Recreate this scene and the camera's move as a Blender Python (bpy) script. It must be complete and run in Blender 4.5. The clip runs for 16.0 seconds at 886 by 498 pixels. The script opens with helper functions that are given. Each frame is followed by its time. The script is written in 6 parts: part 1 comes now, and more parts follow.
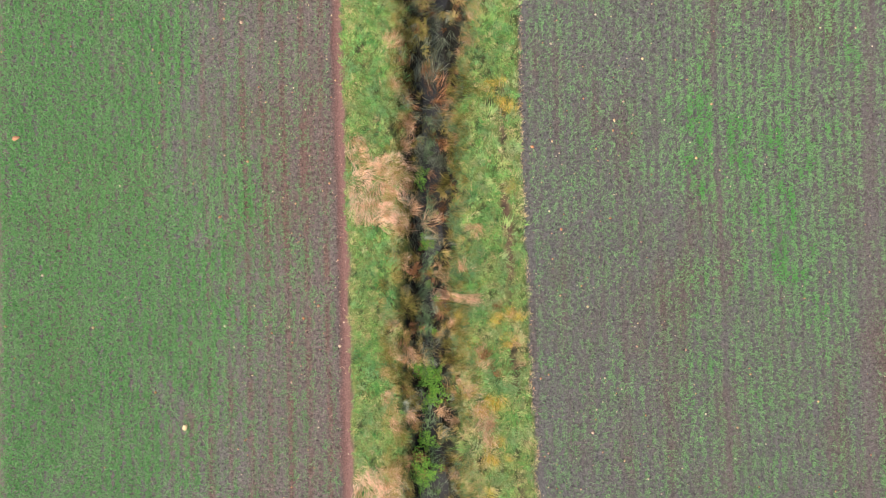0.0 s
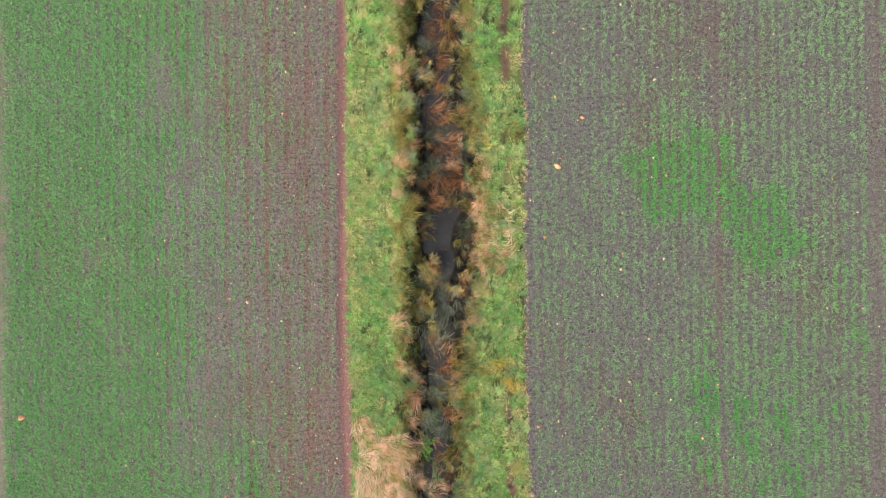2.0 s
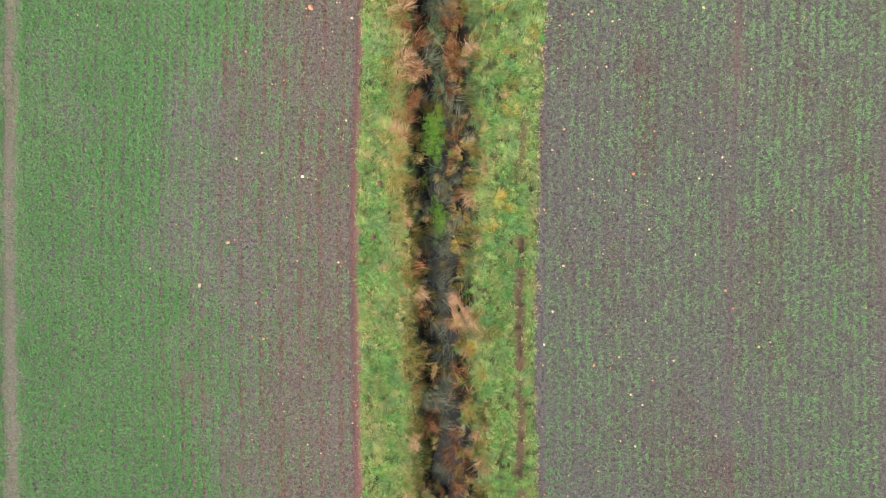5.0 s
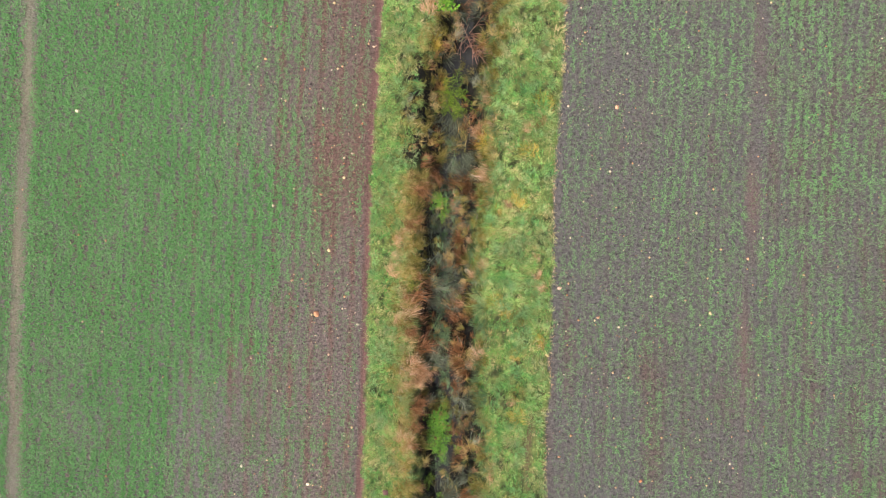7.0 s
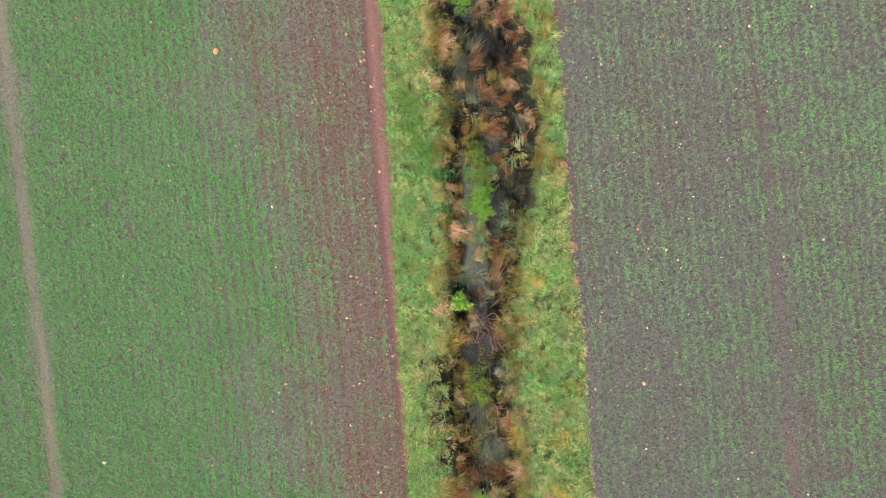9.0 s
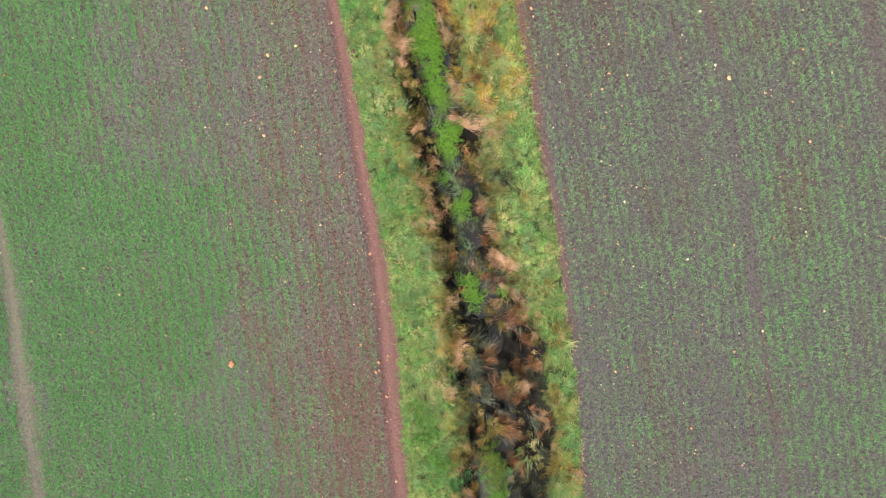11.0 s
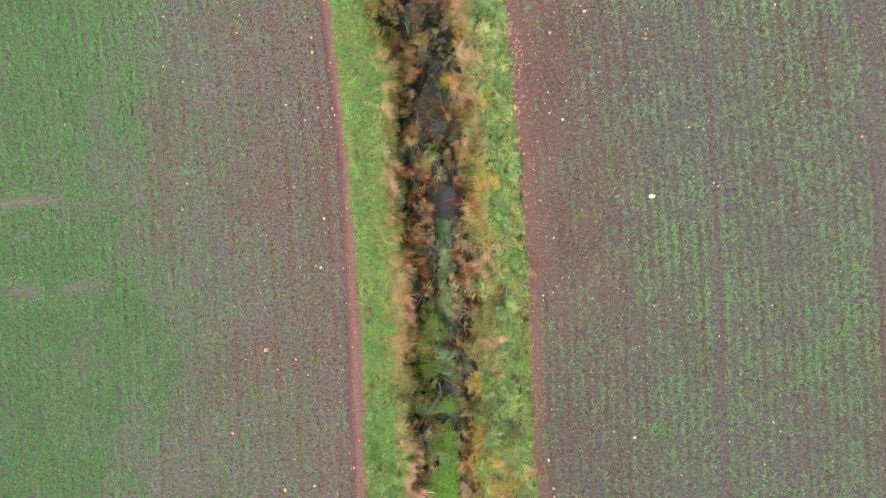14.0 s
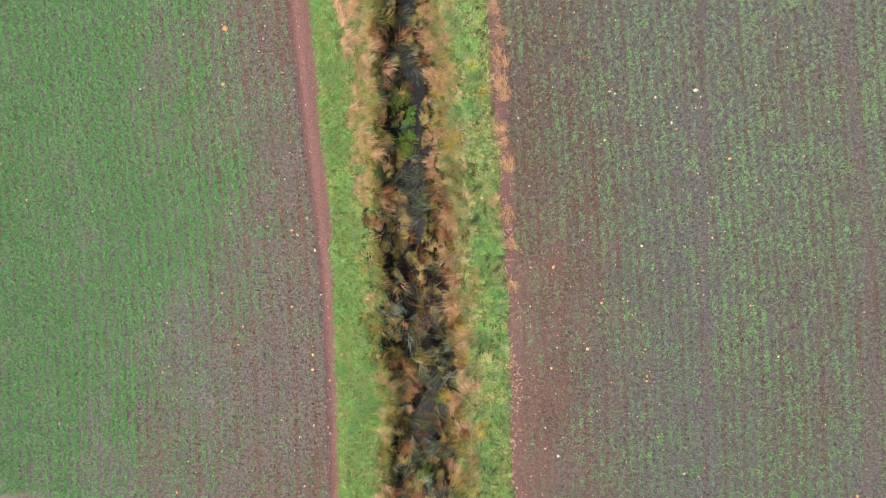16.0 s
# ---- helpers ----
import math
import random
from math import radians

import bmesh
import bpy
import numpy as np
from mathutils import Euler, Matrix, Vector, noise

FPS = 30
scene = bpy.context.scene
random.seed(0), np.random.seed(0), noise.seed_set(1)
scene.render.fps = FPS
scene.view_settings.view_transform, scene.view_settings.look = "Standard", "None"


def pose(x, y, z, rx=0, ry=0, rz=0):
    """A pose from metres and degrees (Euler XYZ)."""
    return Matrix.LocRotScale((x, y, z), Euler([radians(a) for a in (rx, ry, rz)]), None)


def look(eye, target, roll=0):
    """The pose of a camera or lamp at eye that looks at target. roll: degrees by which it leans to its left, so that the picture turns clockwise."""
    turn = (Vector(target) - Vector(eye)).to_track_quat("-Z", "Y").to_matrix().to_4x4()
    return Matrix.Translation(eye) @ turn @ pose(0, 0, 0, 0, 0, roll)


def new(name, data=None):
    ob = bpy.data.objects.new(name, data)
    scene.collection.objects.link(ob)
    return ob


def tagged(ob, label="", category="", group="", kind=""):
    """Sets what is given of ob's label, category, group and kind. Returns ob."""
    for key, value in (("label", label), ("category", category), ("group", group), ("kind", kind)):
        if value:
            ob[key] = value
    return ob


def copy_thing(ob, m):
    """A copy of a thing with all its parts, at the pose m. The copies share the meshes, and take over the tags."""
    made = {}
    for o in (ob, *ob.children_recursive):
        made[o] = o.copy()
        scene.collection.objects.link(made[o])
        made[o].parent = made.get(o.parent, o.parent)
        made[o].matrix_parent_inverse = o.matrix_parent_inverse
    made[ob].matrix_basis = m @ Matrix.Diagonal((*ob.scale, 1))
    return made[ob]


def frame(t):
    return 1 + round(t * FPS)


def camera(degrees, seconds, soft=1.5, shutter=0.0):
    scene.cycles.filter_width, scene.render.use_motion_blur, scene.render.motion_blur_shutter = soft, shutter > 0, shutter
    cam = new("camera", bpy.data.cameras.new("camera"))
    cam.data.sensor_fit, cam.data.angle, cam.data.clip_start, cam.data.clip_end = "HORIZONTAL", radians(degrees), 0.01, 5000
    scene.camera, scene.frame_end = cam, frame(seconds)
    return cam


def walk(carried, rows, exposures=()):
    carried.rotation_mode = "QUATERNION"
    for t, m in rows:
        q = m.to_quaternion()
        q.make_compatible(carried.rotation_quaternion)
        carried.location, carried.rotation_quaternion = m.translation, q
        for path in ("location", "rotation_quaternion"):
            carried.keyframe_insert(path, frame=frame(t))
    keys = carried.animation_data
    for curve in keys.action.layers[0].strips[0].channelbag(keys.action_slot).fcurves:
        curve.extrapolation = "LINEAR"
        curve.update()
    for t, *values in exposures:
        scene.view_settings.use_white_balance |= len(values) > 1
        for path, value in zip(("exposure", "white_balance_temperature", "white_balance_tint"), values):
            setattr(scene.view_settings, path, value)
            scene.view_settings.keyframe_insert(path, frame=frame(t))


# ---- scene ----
cam = camera(70, 16.0, soft=0.4)
PATH = [
    (0, pose(0.001, 0.032, 11.201, -0.16, -0.00, 0.05)),
    (0.5, pose(-0.021, 1.265, 11.204, 0.06, 0.00, 0.08)),
    (1, pose(-0.052, 2.511, 11.194, -0.05, -0.00, 0.05)),
    (1.5, pose(-0.094, 3.763, 11.178, -0.27, -0.00, 0.08)),
    (2, pose(-0.118, 5.020, 11.166, -0.37, -0.00, 0.12)),
    (2.5, pose(-0.143, 6.282, 11.166, -0.43, -0.00, 0.08)),
    (3, pose(-0.181, 7.548, 11.172, -0.42, 0.00, 0.03)),
    (3.5, pose(-0.214, 8.833, 11.184, -0.46, -0.00, 0.01)),
    (4, pose(-0.271, 10.127, 11.185, -0.30, -0.00, -0.08)),
    (4.2, pose(-0.294, 10.648, 11.184, -0.18, 0.00, -0.26)),
    (6.3, pose(-0.387, 16.196, 11.189, 0.53, 0.00, -0.85)),
    (6.5, pose(-0.389, 16.725, 11.189, 0.60, 0.00, -0.81)),
    (7, pose(-0.388, 18.049, 11.183, 0.76, -0.00, -0.77)),
    (7.5, pose(-0.400, 19.369, 11.169, 0.88, -0.00, 1.60)),
    (8, pose(-0.433, 20.691, 11.153, 0.80, 0.00, -1.97)),
    (8.5, pose(-0.461, 22.028, 11.140, 0.78, -0.02, -4.76)),
    (8.7, pose(-0.452, 22.572, 11.139, 0.74, 0.03, -6.25)),
    (9.75, pose(-0.246, 25.456, 11.174, 0.54, 0.03, -12.17)),
    (10.8, pose(0.121, 28.373, 11.231, 0.35, 0.00, -10.14)),
    (11, pose(0.180, 28.924, 11.234, 0.33, 0.00, -9.52)),
    (11.5, pose(0.317, 30.299, 11.247, 0.31, -0.00, -3.81)),
    (12, pose(0.400, 31.678, 11.250, 0.30, 0.00, -0.95)),
    (12.5, pose(0.432, 33.053, 11.245, 0.24, 0.00, 0.45)),
    (13, pose(0.431, 34.426, 11.233, 0.16, 0.00, -1.15)),
    (13.5, pose(0.436, 35.804, 11.229, 0.03, 0.00, -0.93)),
    (14, pose(0.466, 37.194, 11.230, -0.03, -0.00, 0.23)),
    (14.5, pose(0.478, 38.590, 11.229, -0.01, -0.00, 0.24)),
    (15, pose(0.463, 39.988, 11.235, 0.26, -0.00, 2.72)),
    (15.5, pose(0.391, 41.381, 11.246, 0.54, 0.01, 3.12)),
    (16, pose(0.287, 42.767, 11.243, 1.08, 0.02, 4.53)),
]
walk(cam, PATH, [(0.0, 0.92, 6700, 2), (16.0, 0.92, 6700, 2)])

# ---- sky and light: a bright overcast day ----
world = bpy.data.worlds.new("overcast_sky")
scene.world = world
world.use_nodes = True
wn = world.node_tree.nodes
sky = wn.new("ShaderNodeTexSky")
sky.sky_type, sky.sun_disc = "NISHITA", False
sky.sun_elevation, sky.sun_rotation = radians(51), radians(229)
sky.dust_density, sky.ozone_density = 6.0, 0.6
world.node_tree.links.new(sky.outputs["Color"], wn["Background"].inputs["Color"])
wn["Background"].inputs["Strength"].default_value = 0.13
sun_data = bpy.data.lights.new("sun", "SUN")
sun_data.energy, sun_data.angle, sun_data.color = 1.5, radians(14), (1.0, 0.97, 0.93)
sun = new("sun", sun_data)
sun.matrix_world = look((-15, -13, 25), (0, 0, 0))

# ---- plan of the ditch: knots along the ditch (y), and offsets across it (x) ----
KY = [-60, -4.4, -2.1, 0, 2.4, 4.4, 6.6, 8.7, 11.2, 13.5, 16.1, 18.2, 19.3, 20.9, 22.7, 24.2, 25.8, 27.3, 28.8, 31, 33.1, 35.5, 36.5, 38.5, 40.8, 43, 45.2, 47.3, 60]
SOIL_L = [-1.7, -1.77, -1.81, -1.85, -1.94, -1.98, -1.97, -1.97, -1.98, -1.98, -1.86, -1.78, -1.73, -1.62, -1.5, -1.44, -1.34, -1.22, -1.14, -1.12, -1.12, -1.24, -1.28, -1.38, -1.65, -2.0, -2.48, -2.88, -5.0]
GRASS_L = [-1.5, -1.59, -1.62, -1.69, -1.75, -1.81, -1.83, -1.84, -1.87, -1.87, -1.77, -1.70, -1.67, -1.53, -1.4, -1.22, -1.06, -0.91, -0.86, -0.88, -0.9, -0.98, -1.06, -1.22, -1.48, -1.74, -2.13, -2.5, -4.6]
WATER_L = [-0.4, -0.47, -0.54, -0.53, -0.57, -0.55, -0.58, -0.59, -0.61, -0.74, -0.73, -0.68, -0.57, -0.5, -0.27, -0.05, 0.16, 0.23, 0.28, 0.21, 0.12, 0.03, 0.03, -0.16, -0.3, -0.62, -0.87, -1.08, -3.2]
WATER_R = [0.15, 0.16, 0.09, 0.0, 0.14, 0.34, 0.33, 0.08, -0.08, 0.0, 0.06, 0.0, 0.16, 0.22, 0.56, 1.05, 1.52, 1.36, 1.06, 1.02, 0.93, 0.97, 0.96, 0.79, 0.64, 0.3, -0.15, -0.46, -2.5]
GRASS_R = [1.8, 1.7, 1.56, 1.48, 1.36, 1.34, 1.31, 1.27, 1.29, 1.34, 1.46, 1.55, 1.6, 1.75, 1.84, 1.93, 2.07, 2.17, 2.24, 2.25, 2.14, 2.03, 2.0, 1.86, 1.65, 1.38, 1.05, 0.74, -1.3]
WATER_Z = -0.5
rng = np.random.default_rng(7)


def curve_of(ys, xs):
    """A smooth plan line x(y) through knots."""
    fine = np.arange(ys[0], ys[-1], 0.05)
    v = np.interp(fine, ys, xs)
    k = np.hanning(41)
    v = np.convolve(np.pad(v, 20, mode="edge"), k / k.sum(), mode="valid")
    return lambda y: np.interp(y, fine, v)


class Noise2:
    """Smooth value noise over the plan, between 0 and 1."""

    def __init__(self, seed):
        self.g = np.random.default_rng(seed).random((256, 256))

    def __call__(self, x, y, sx, sy=None):
        u, v = np.asarray(x) / sx + 500.3, np.asarray(y) / (sy or sx) + 500.7
        i, j = np.floor(u).astype(int), np.floor(v).astype(int)
        a, b = u - i, v - j
        a, b = a * a * (3 - 2 * a), b * b * (3 - 2 * b)
        g = self.g
        i0, i1, j0, j1 = i % 256, (i + 1) % 256, j % 256, (j + 1) % 256
        return (g[i0, j0] * (1 - a) + g[i1, j0] * a) * (1 - b) + (g[i0, j1] * (1 - a) + g[i1, j1] * a) * b


n1, n2, n3, n4, n5, n6 = (Noise2(k) for k in range(11, 17))
soil_l, grass_l, water_l, water_r, grass_r = (curve_of(KY, v) for v in (SOIL_L, GRASS_L, WATER_L, WATER_R, GRASS_R))


# width of the rough growth on top of either bank
SCRUB_L = curve_of([-60, -2, 0, 2, 5, 9, 13, 15, 19, 21, 23, 27, 29, 34, 36, 39, 43, 60], [0.28, 0.28, 0.28, 0.06, 0.05, 0.15, 0.2, 0.38, 0.4, 0.25, 0.1, 0.05, 0.2, 0.22, 0.25, 0.2, 0.35, 0.35])
SCRUB_R = curve_of([-60, -2, 0, 3, 4.5, 6.5, 8, 18, 21, 24, 27, 28.5, 31, 34, 37, 40, 44, 60], [0.4, 0.35, 0.15, 0.05, 0.25, 0.2, 0.1, 0.1, 0.05, 0.1, 0.1, 0.2, 0.2, 0.15, 0.2, 0.15, 0.3, 0.3])


def smooth(a, b, v):
    t = np.clip((v - a) / (b - a), 0, 1)
    return t * t * (3 - 2 * t)


def edge_l(y):
    return grass_l(y) + 0.05 * (n1(0, y, 1, 0.22) - 0.5) + 0.05 * (n2(0, y, 1, 0.6) - 0.5)


def edge_r(y):
    return grass_r(y) + 0.07 * (n1(9, y, 1, 0.22) - 0.5) + 0.08 * (n2(9, y, 1, 0.7) - 0.5)


def bank_l(y):
    return water_l(y) + 0.10 * (n3(3, y, 1, 0.35) - 0.5)


def bank_r(y):
    return water_r(y) + 0.12 * (n3(7, y, 1, 0.35) - 0.5)


def choked(y):
    """Stretches where growth all but closes the ditch."""
    return np.maximum(smooth(12.6, 13.6, y) * smooth(21.6, 20.6, y), np.maximum(smooth(27.2, 27.6, y) * smooth(29.2, 28.8, y), smooth(33.9, 34.5, y) * smooth(43.4, 42.8, y))) * (0.5 + 0.5 * smooth(0.3, 0.5, n2(31, y, 1, 0.6)))


def dark_bank(y):
    """Stretches where the left bank is dark and thinly grown."""
    return np.maximum(smooth(19.4, 19.9, y) * smooth(22.0, 21.5, y), smooth(40.2, 40.8, y) * smooth(44.2, 43.6, y))


def mound(x, y):
    """Hummocks of matted roots in the ditch bottom."""
    return smooth(0.46, 0.66, 0.6 * n3(x, y, 0.2, 0.26) + 0.4 * n1(x, y, 0.09))


def island(x, y):
    """A low bank of grey silt that splits the ditch before it widens."""
    return smooth(0.30, 0.16, np.abs(x - 0.14 - 0.13 * (y - 22.9)) + 0.14 * (n3(x, y, 0.25) - 0.5)) * smooth(22.5, 22.9, y) * smooth(25.3, 24.8, y)


def height(x, y):
    """Height of the ground: level fields, a verge on either side, and the ditch between them."""
    x, y = np.asarray(x, float), np.asarray(y, float)
    wl, wr = bank_l(y), bank_r(y)
    fall_l, fall_r = 0.34 + 0.12 * n4(2, y, 1, 1.1), 0.34 + 0.3 * n4(5, y, 1, 1.3)
    mid = (wl + wr) / 2
    side = np.where(x < mid, smooth(0, 1, (wl + 0.05 - x) / fall_l), smooth(0, 1, (x - wr + 0.05) / fall_r))
    inside = np.where(x < mid, x - wl, wr - x)
    narrow = np.maximum(np.maximum(smooth(21.7, 21.95, y) * smooth(22.65, 22.4, y), smooth(24, 24.6, y) * smooth(27.8, 27, y)), smooth(40.6, 41.2, y) * smooth(43.6, 43, y))
    shelf = (0.08 + 0.40 * smooth(0.25, 0.75, np.where(x < mid, n5(11, y, 1, 0.45), n5(19, y, 1, 0.5))) + 0.32 * narrow + 0.16 * choked(y)) * (wr - wl) * 0.8
    deep = smooth(-0.03, 0.05, inside - shelf)
    z = -0.53 * (1 - side) + (1 - side) * (1 - deep) * (0.05 + 0.22 * mound(x, y)) - 0.12 * deep
    z = np.maximum(z, -0.62 + 0.34 * island(x, y))
    verge = smooth(0, 0.12, x - grass_l(y)) * smooth(0, 0.12, grass_r(y) - x)
    lumps = (n1(x, y, 0.16) - 0.5) * 0.035 + (n2(x, y, 0.5) - 0.5) * 0.05
    furrow = 0.035 * np.exp(-((x - soil_l(y) - 0.08) / 0.07) ** 2)
    return z + verge * (lumps + 0.02) + (1 - verge) * (n3(x, y, 0.09) - 0.5) * 0.012 - furrow


def dark_gaps(x, y):
    """Share of bare gaps between the clumps of the verges, their shade put in as dark colour; more of them near the
    ditch.
    """
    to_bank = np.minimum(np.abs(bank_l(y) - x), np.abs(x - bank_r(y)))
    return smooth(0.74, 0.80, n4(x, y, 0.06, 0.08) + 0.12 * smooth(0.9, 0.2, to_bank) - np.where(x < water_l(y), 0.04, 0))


def furrow_r(x, y):
    """A worn brown track in the grass of the right-hand verge."""
    worn = np.maximum(0.55 * smooth(-1.2, -0.5, y) * smooth(3.4, 2.6, y), smooth(7.6, 8.2, y) * smooth(13.5, 12.5, y)) * smooth(0.0, 0.35, n6(1.5, y, 1, 0.5)) + 0.5 * smooth(0.55, 0.7, n6(1.5, y, 1, 1.2)) * smooth(24, 20, y)
    return worn * np.exp(-((x - grass_r(y) + 0.27 + 0.09 * n1(2, y, 1, 0.6)) / 0.075) ** 2) * smooth(-0.2, 0.35, n3(x, y, 0.08, 0.12))


def reed_bed(x, y):
    """The broad wet bed of withered sedge where the ditch widens."""
    ragged = 0.25 * (n3(x, y, 0.2) - 0.5)
    return smooth(0.0, 0.1, x - 0.45) * smooth(0.05, -0.05, x + ragged - 1.66 + 0.2 * np.maximum(0, 25.4 - y)) * smooth(23.8, 24.3, y + ragged) * smooth(27.7, 27.2, y + ragged)


ROW = 0.35  # from one sown band to the next
BARE_R = ([-60, 24, 28, 33, 36, 60], [0.02, 0.03, 0.08, 0.12, 0.2, 0.22])
TRAM_L = curve_of([-60, -5, 13, 17, 20, 22, 25, 27, 30, 34, 60], [-7.9, -7.93, -8.02, -7.97, -7.8, -7.66, -7.62, -7.6, -7.46, -7.75, -10])
TRAM_R = curve_of([-60, -4.4, -1.2, 3.6, 10.2, 15.5, 18, 20.5, 24, 30, 40, 60], [5.2, 5.1, 5.0, 4.76, 4.62, 4.84, 5.02, 5.22, 5.45, 5.6, 5.2, 3.4])
TRAM_FAR = curve_of([-60, 3.4, 10, 13, 18, 24, 35, 43, 47.5, 60], [7.7, 7.55, 7.43, 7.38, 7.8, 8.3, 8.4, 7.92, 7.07, 5])
GREEN_L = curve_of([-60, -4.4, -2, 0.4, 2, 4.4, 6.2, 8.3, 10.7, 13.2, 15.4, 16.4, 18.4, 20.4, 23.4, 25, 27, 30.3, 31.5, 33, 34.5, 36, 38.6, 40.5, 43, 45.7, 60],
                   [-4.8, -4.8, -4.5, -3.2, -4.5, -4.6, -5.0, -4.7, -4.3, -5.3, -5.2, -3.9, -3.0, -4.0, -3.1, -3.4, -4.35, -2.95, -4.65, -5.0, -4.4, -4.3, -5.6, -4.9, -3.8, -4.2, -5])
# thick green patches of the right-hand crop: x, y, half widths, turn, strength
PATCHES = [(4.05, 6.45, 0.75, 0.75, -30, 1.0), (4.85, 5.8, 0.6, 0.5, -30, 0.9), (5.5, 5.15, 0.65, 0.6, -20, 1.0), (4.7, 1.8, 1.0, 1.1, 0, 0.24), (5.6, -0.4, 1.2, 1.8, 0, 0.16), (6.2, 0.6, 2.4, 4.5, 0, 0.12), (6.9, 20.8, 1.7, 3.6, 0, 0.16), (6.8, 2.5, 1.2, 3.0, 0, 0.12),
           (6.2, 12.0, 1.2, 2.4, 0, 0.14), (4.7, 37.0, 1.1, 0.8, 20, 0.2), (7.8, 35.5, 0.8, 2.0, 0, 0.18), (5.4, 34.0, 1.0, 2.4, 0, 0.12), (6.6, 27.5, 1.6, 2.8, 0, 0.16), (6.4, 42.6, 1.0, 2.4, 0, 0.12)]


def turning(x, y):
    """Faint wheel marks across the rows, where a machine has turned."""
    a = np.exp(-((y - 37.95 - 0.08 * np.sin(1.7 * x)) / 0.09) ** 2) + np.exp(-((y - 36.45 - 0.06 * np.sin(2.1 * x + 1)) / 0.09) ** 2)
    return a * smooth(-7.9, -7.3, x) * smooth(-4.9, -6.2, x) * smooth(0.25, 0.6, n6(x, y, 0.4, 0.2))


def crop_density(x, y):
    """Share of the seedlings that came up."""
    left = smooth(1.6, -1.6, x - GREEN_L(y) - 0.05 + 1.3 * (n4(x, y, 0.55, 0.8) - 0.5))
    d = 0.55 + 0.05 * (x > 0) + 0.26 * n5(x, y, 0.8, 1.6) + 0.35 * (n1(x, y, 0.2, 0.3) - 0.5) + np.where(x > 0, 0.22, 0.15) * (n3(x, y, 0.09, 0.15) - 0.5)
    d = d + np.where(x < 0, left * (0.70 + 0.45 * (n2(x, y, 0.8, 1.5) - 0.5) + 0.3 * (n5(x, y, 0.3, 0.6) - 0.5)), 0)
    for px, py, ax, ay, turn, amount in PATCHES:
        c, s = math.cos(radians(turn)), math.sin(radians(turn))
        u, v = ((x - px) * c + (y - py) * s) / ax, ((y - py) * c - (x - px) * s) / ay
        d = d + amount * 1.0 * smooth(1.7, 0.3, np.hypot(u, v) + 0.8 * (n4(x, y, 0.45) - 0.5))
    er = x - grass_r(y)
    d = d + np.where(x > 0, -(0.1 * smooth(34, 37, y) + 0.13 * smooth(35.5, 37, y) * smooth(0.35, 0.65, n4(x, y, 0.5, 0.9))) * smooth(2.2, 0.5, er), -0.12 * smooth(1.6, 0.3, soil_l(y) - x))
    d = d * (1 - 0.8 * np.exp(-((x - TRAM_L(y)) / 0.12) ** 2)) * (1 - 0.6 * np.exp(-((x - TRAM_R(y)) / 0.06) ** 2)) * (1 - 0.5 * np.exp(-((x - TRAM_FAR(y)) / 0.13) ** 2)) * (1 - 0.75 * turning(x, y))
    return np.clip(d, 0.02, 1.25)


# ---- materials ----
def material(name, rough=0.9, spec=0.3):
    m = bpy.data.materials.new(name)
    m.use_nodes = True
    b = m.node_tree.nodes["Principled BSDF"]
    b.inputs["Roughness"].default_value = rough
    b.inputs["Specular IOR Level"].default_value = spec
    return m, m.node_tree, b


def node(nt, kind, **values):
    n = nt.nodes.new(kind)
    for key, v in values.items():
        n.inputs[key.replace("_", " ")].default_value = v
    return n


def ramp(nt, source, stops):
    n = nt.nodes.new("ShaderNodeValToRGB")
    e = n.color_ramp.elements
    while len(e) < len(stops):
        e.new(0.5)
    for k, (p, c) in zip(e, stops):
        k.position, k.color = p, (*c, 1)
    nt.links.new(source, n.inputs["Fac"])
    return n.outputs["Color"]


def mix(nt, fac, a, b, blend="MIX"):
    n = nt.nodes.new("ShaderNodeMix")
    n.data_type, n.blend_type = "RGBA", blend
    for sock, v in ((n.inputs[0], fac), (n.inputs[6], a), (n.inputs[7], b)):
        if isinstance(v, (int, float)):
            sock.default_value = v
        elif isinstance(v, tuple):
            sock.default_value = (*v, 1)
        else:
            nt.links.new(v, sock)
    return n.outputs[2]


def position(nt, scale=(1, 1, 1)):
    g = nt.nodes.new("ShaderNodeNewGeometry")
    m = nt.nodes.new("ShaderNodeMapping")
    m.inputs["Scale"].default_value = scale
    nt.links.new(g.outputs["Position"], m.inputs["Vector"])
    return m.outputs["Vector"]


def noise_tex(nt, scale, detail=3.0, stretch=(1, 1, 1), rough=0.6):
    n = node(nt, "ShaderNodeTexNoise", Scale=scale, Detail=detail, Roughness=rough)
    nt.links.new(position(nt, stretch), n.inputs["Vector"])
    return n.outputs["Fac"]


def attr(nt, name):
    n = nt.nodes.new("ShaderNodeAttribute")
    n.attribute_name = name
    return n.outputs["Fac"]


def bump(nt, b, source, strength, distance):
    n = node(nt, "ShaderNodeBump", Strength=strength, Distance=distance)
    nt.links.new(source, n.inputs["Height"])
    nt.links.new(n.outputs["Normal"], b.inputs["Normal"])


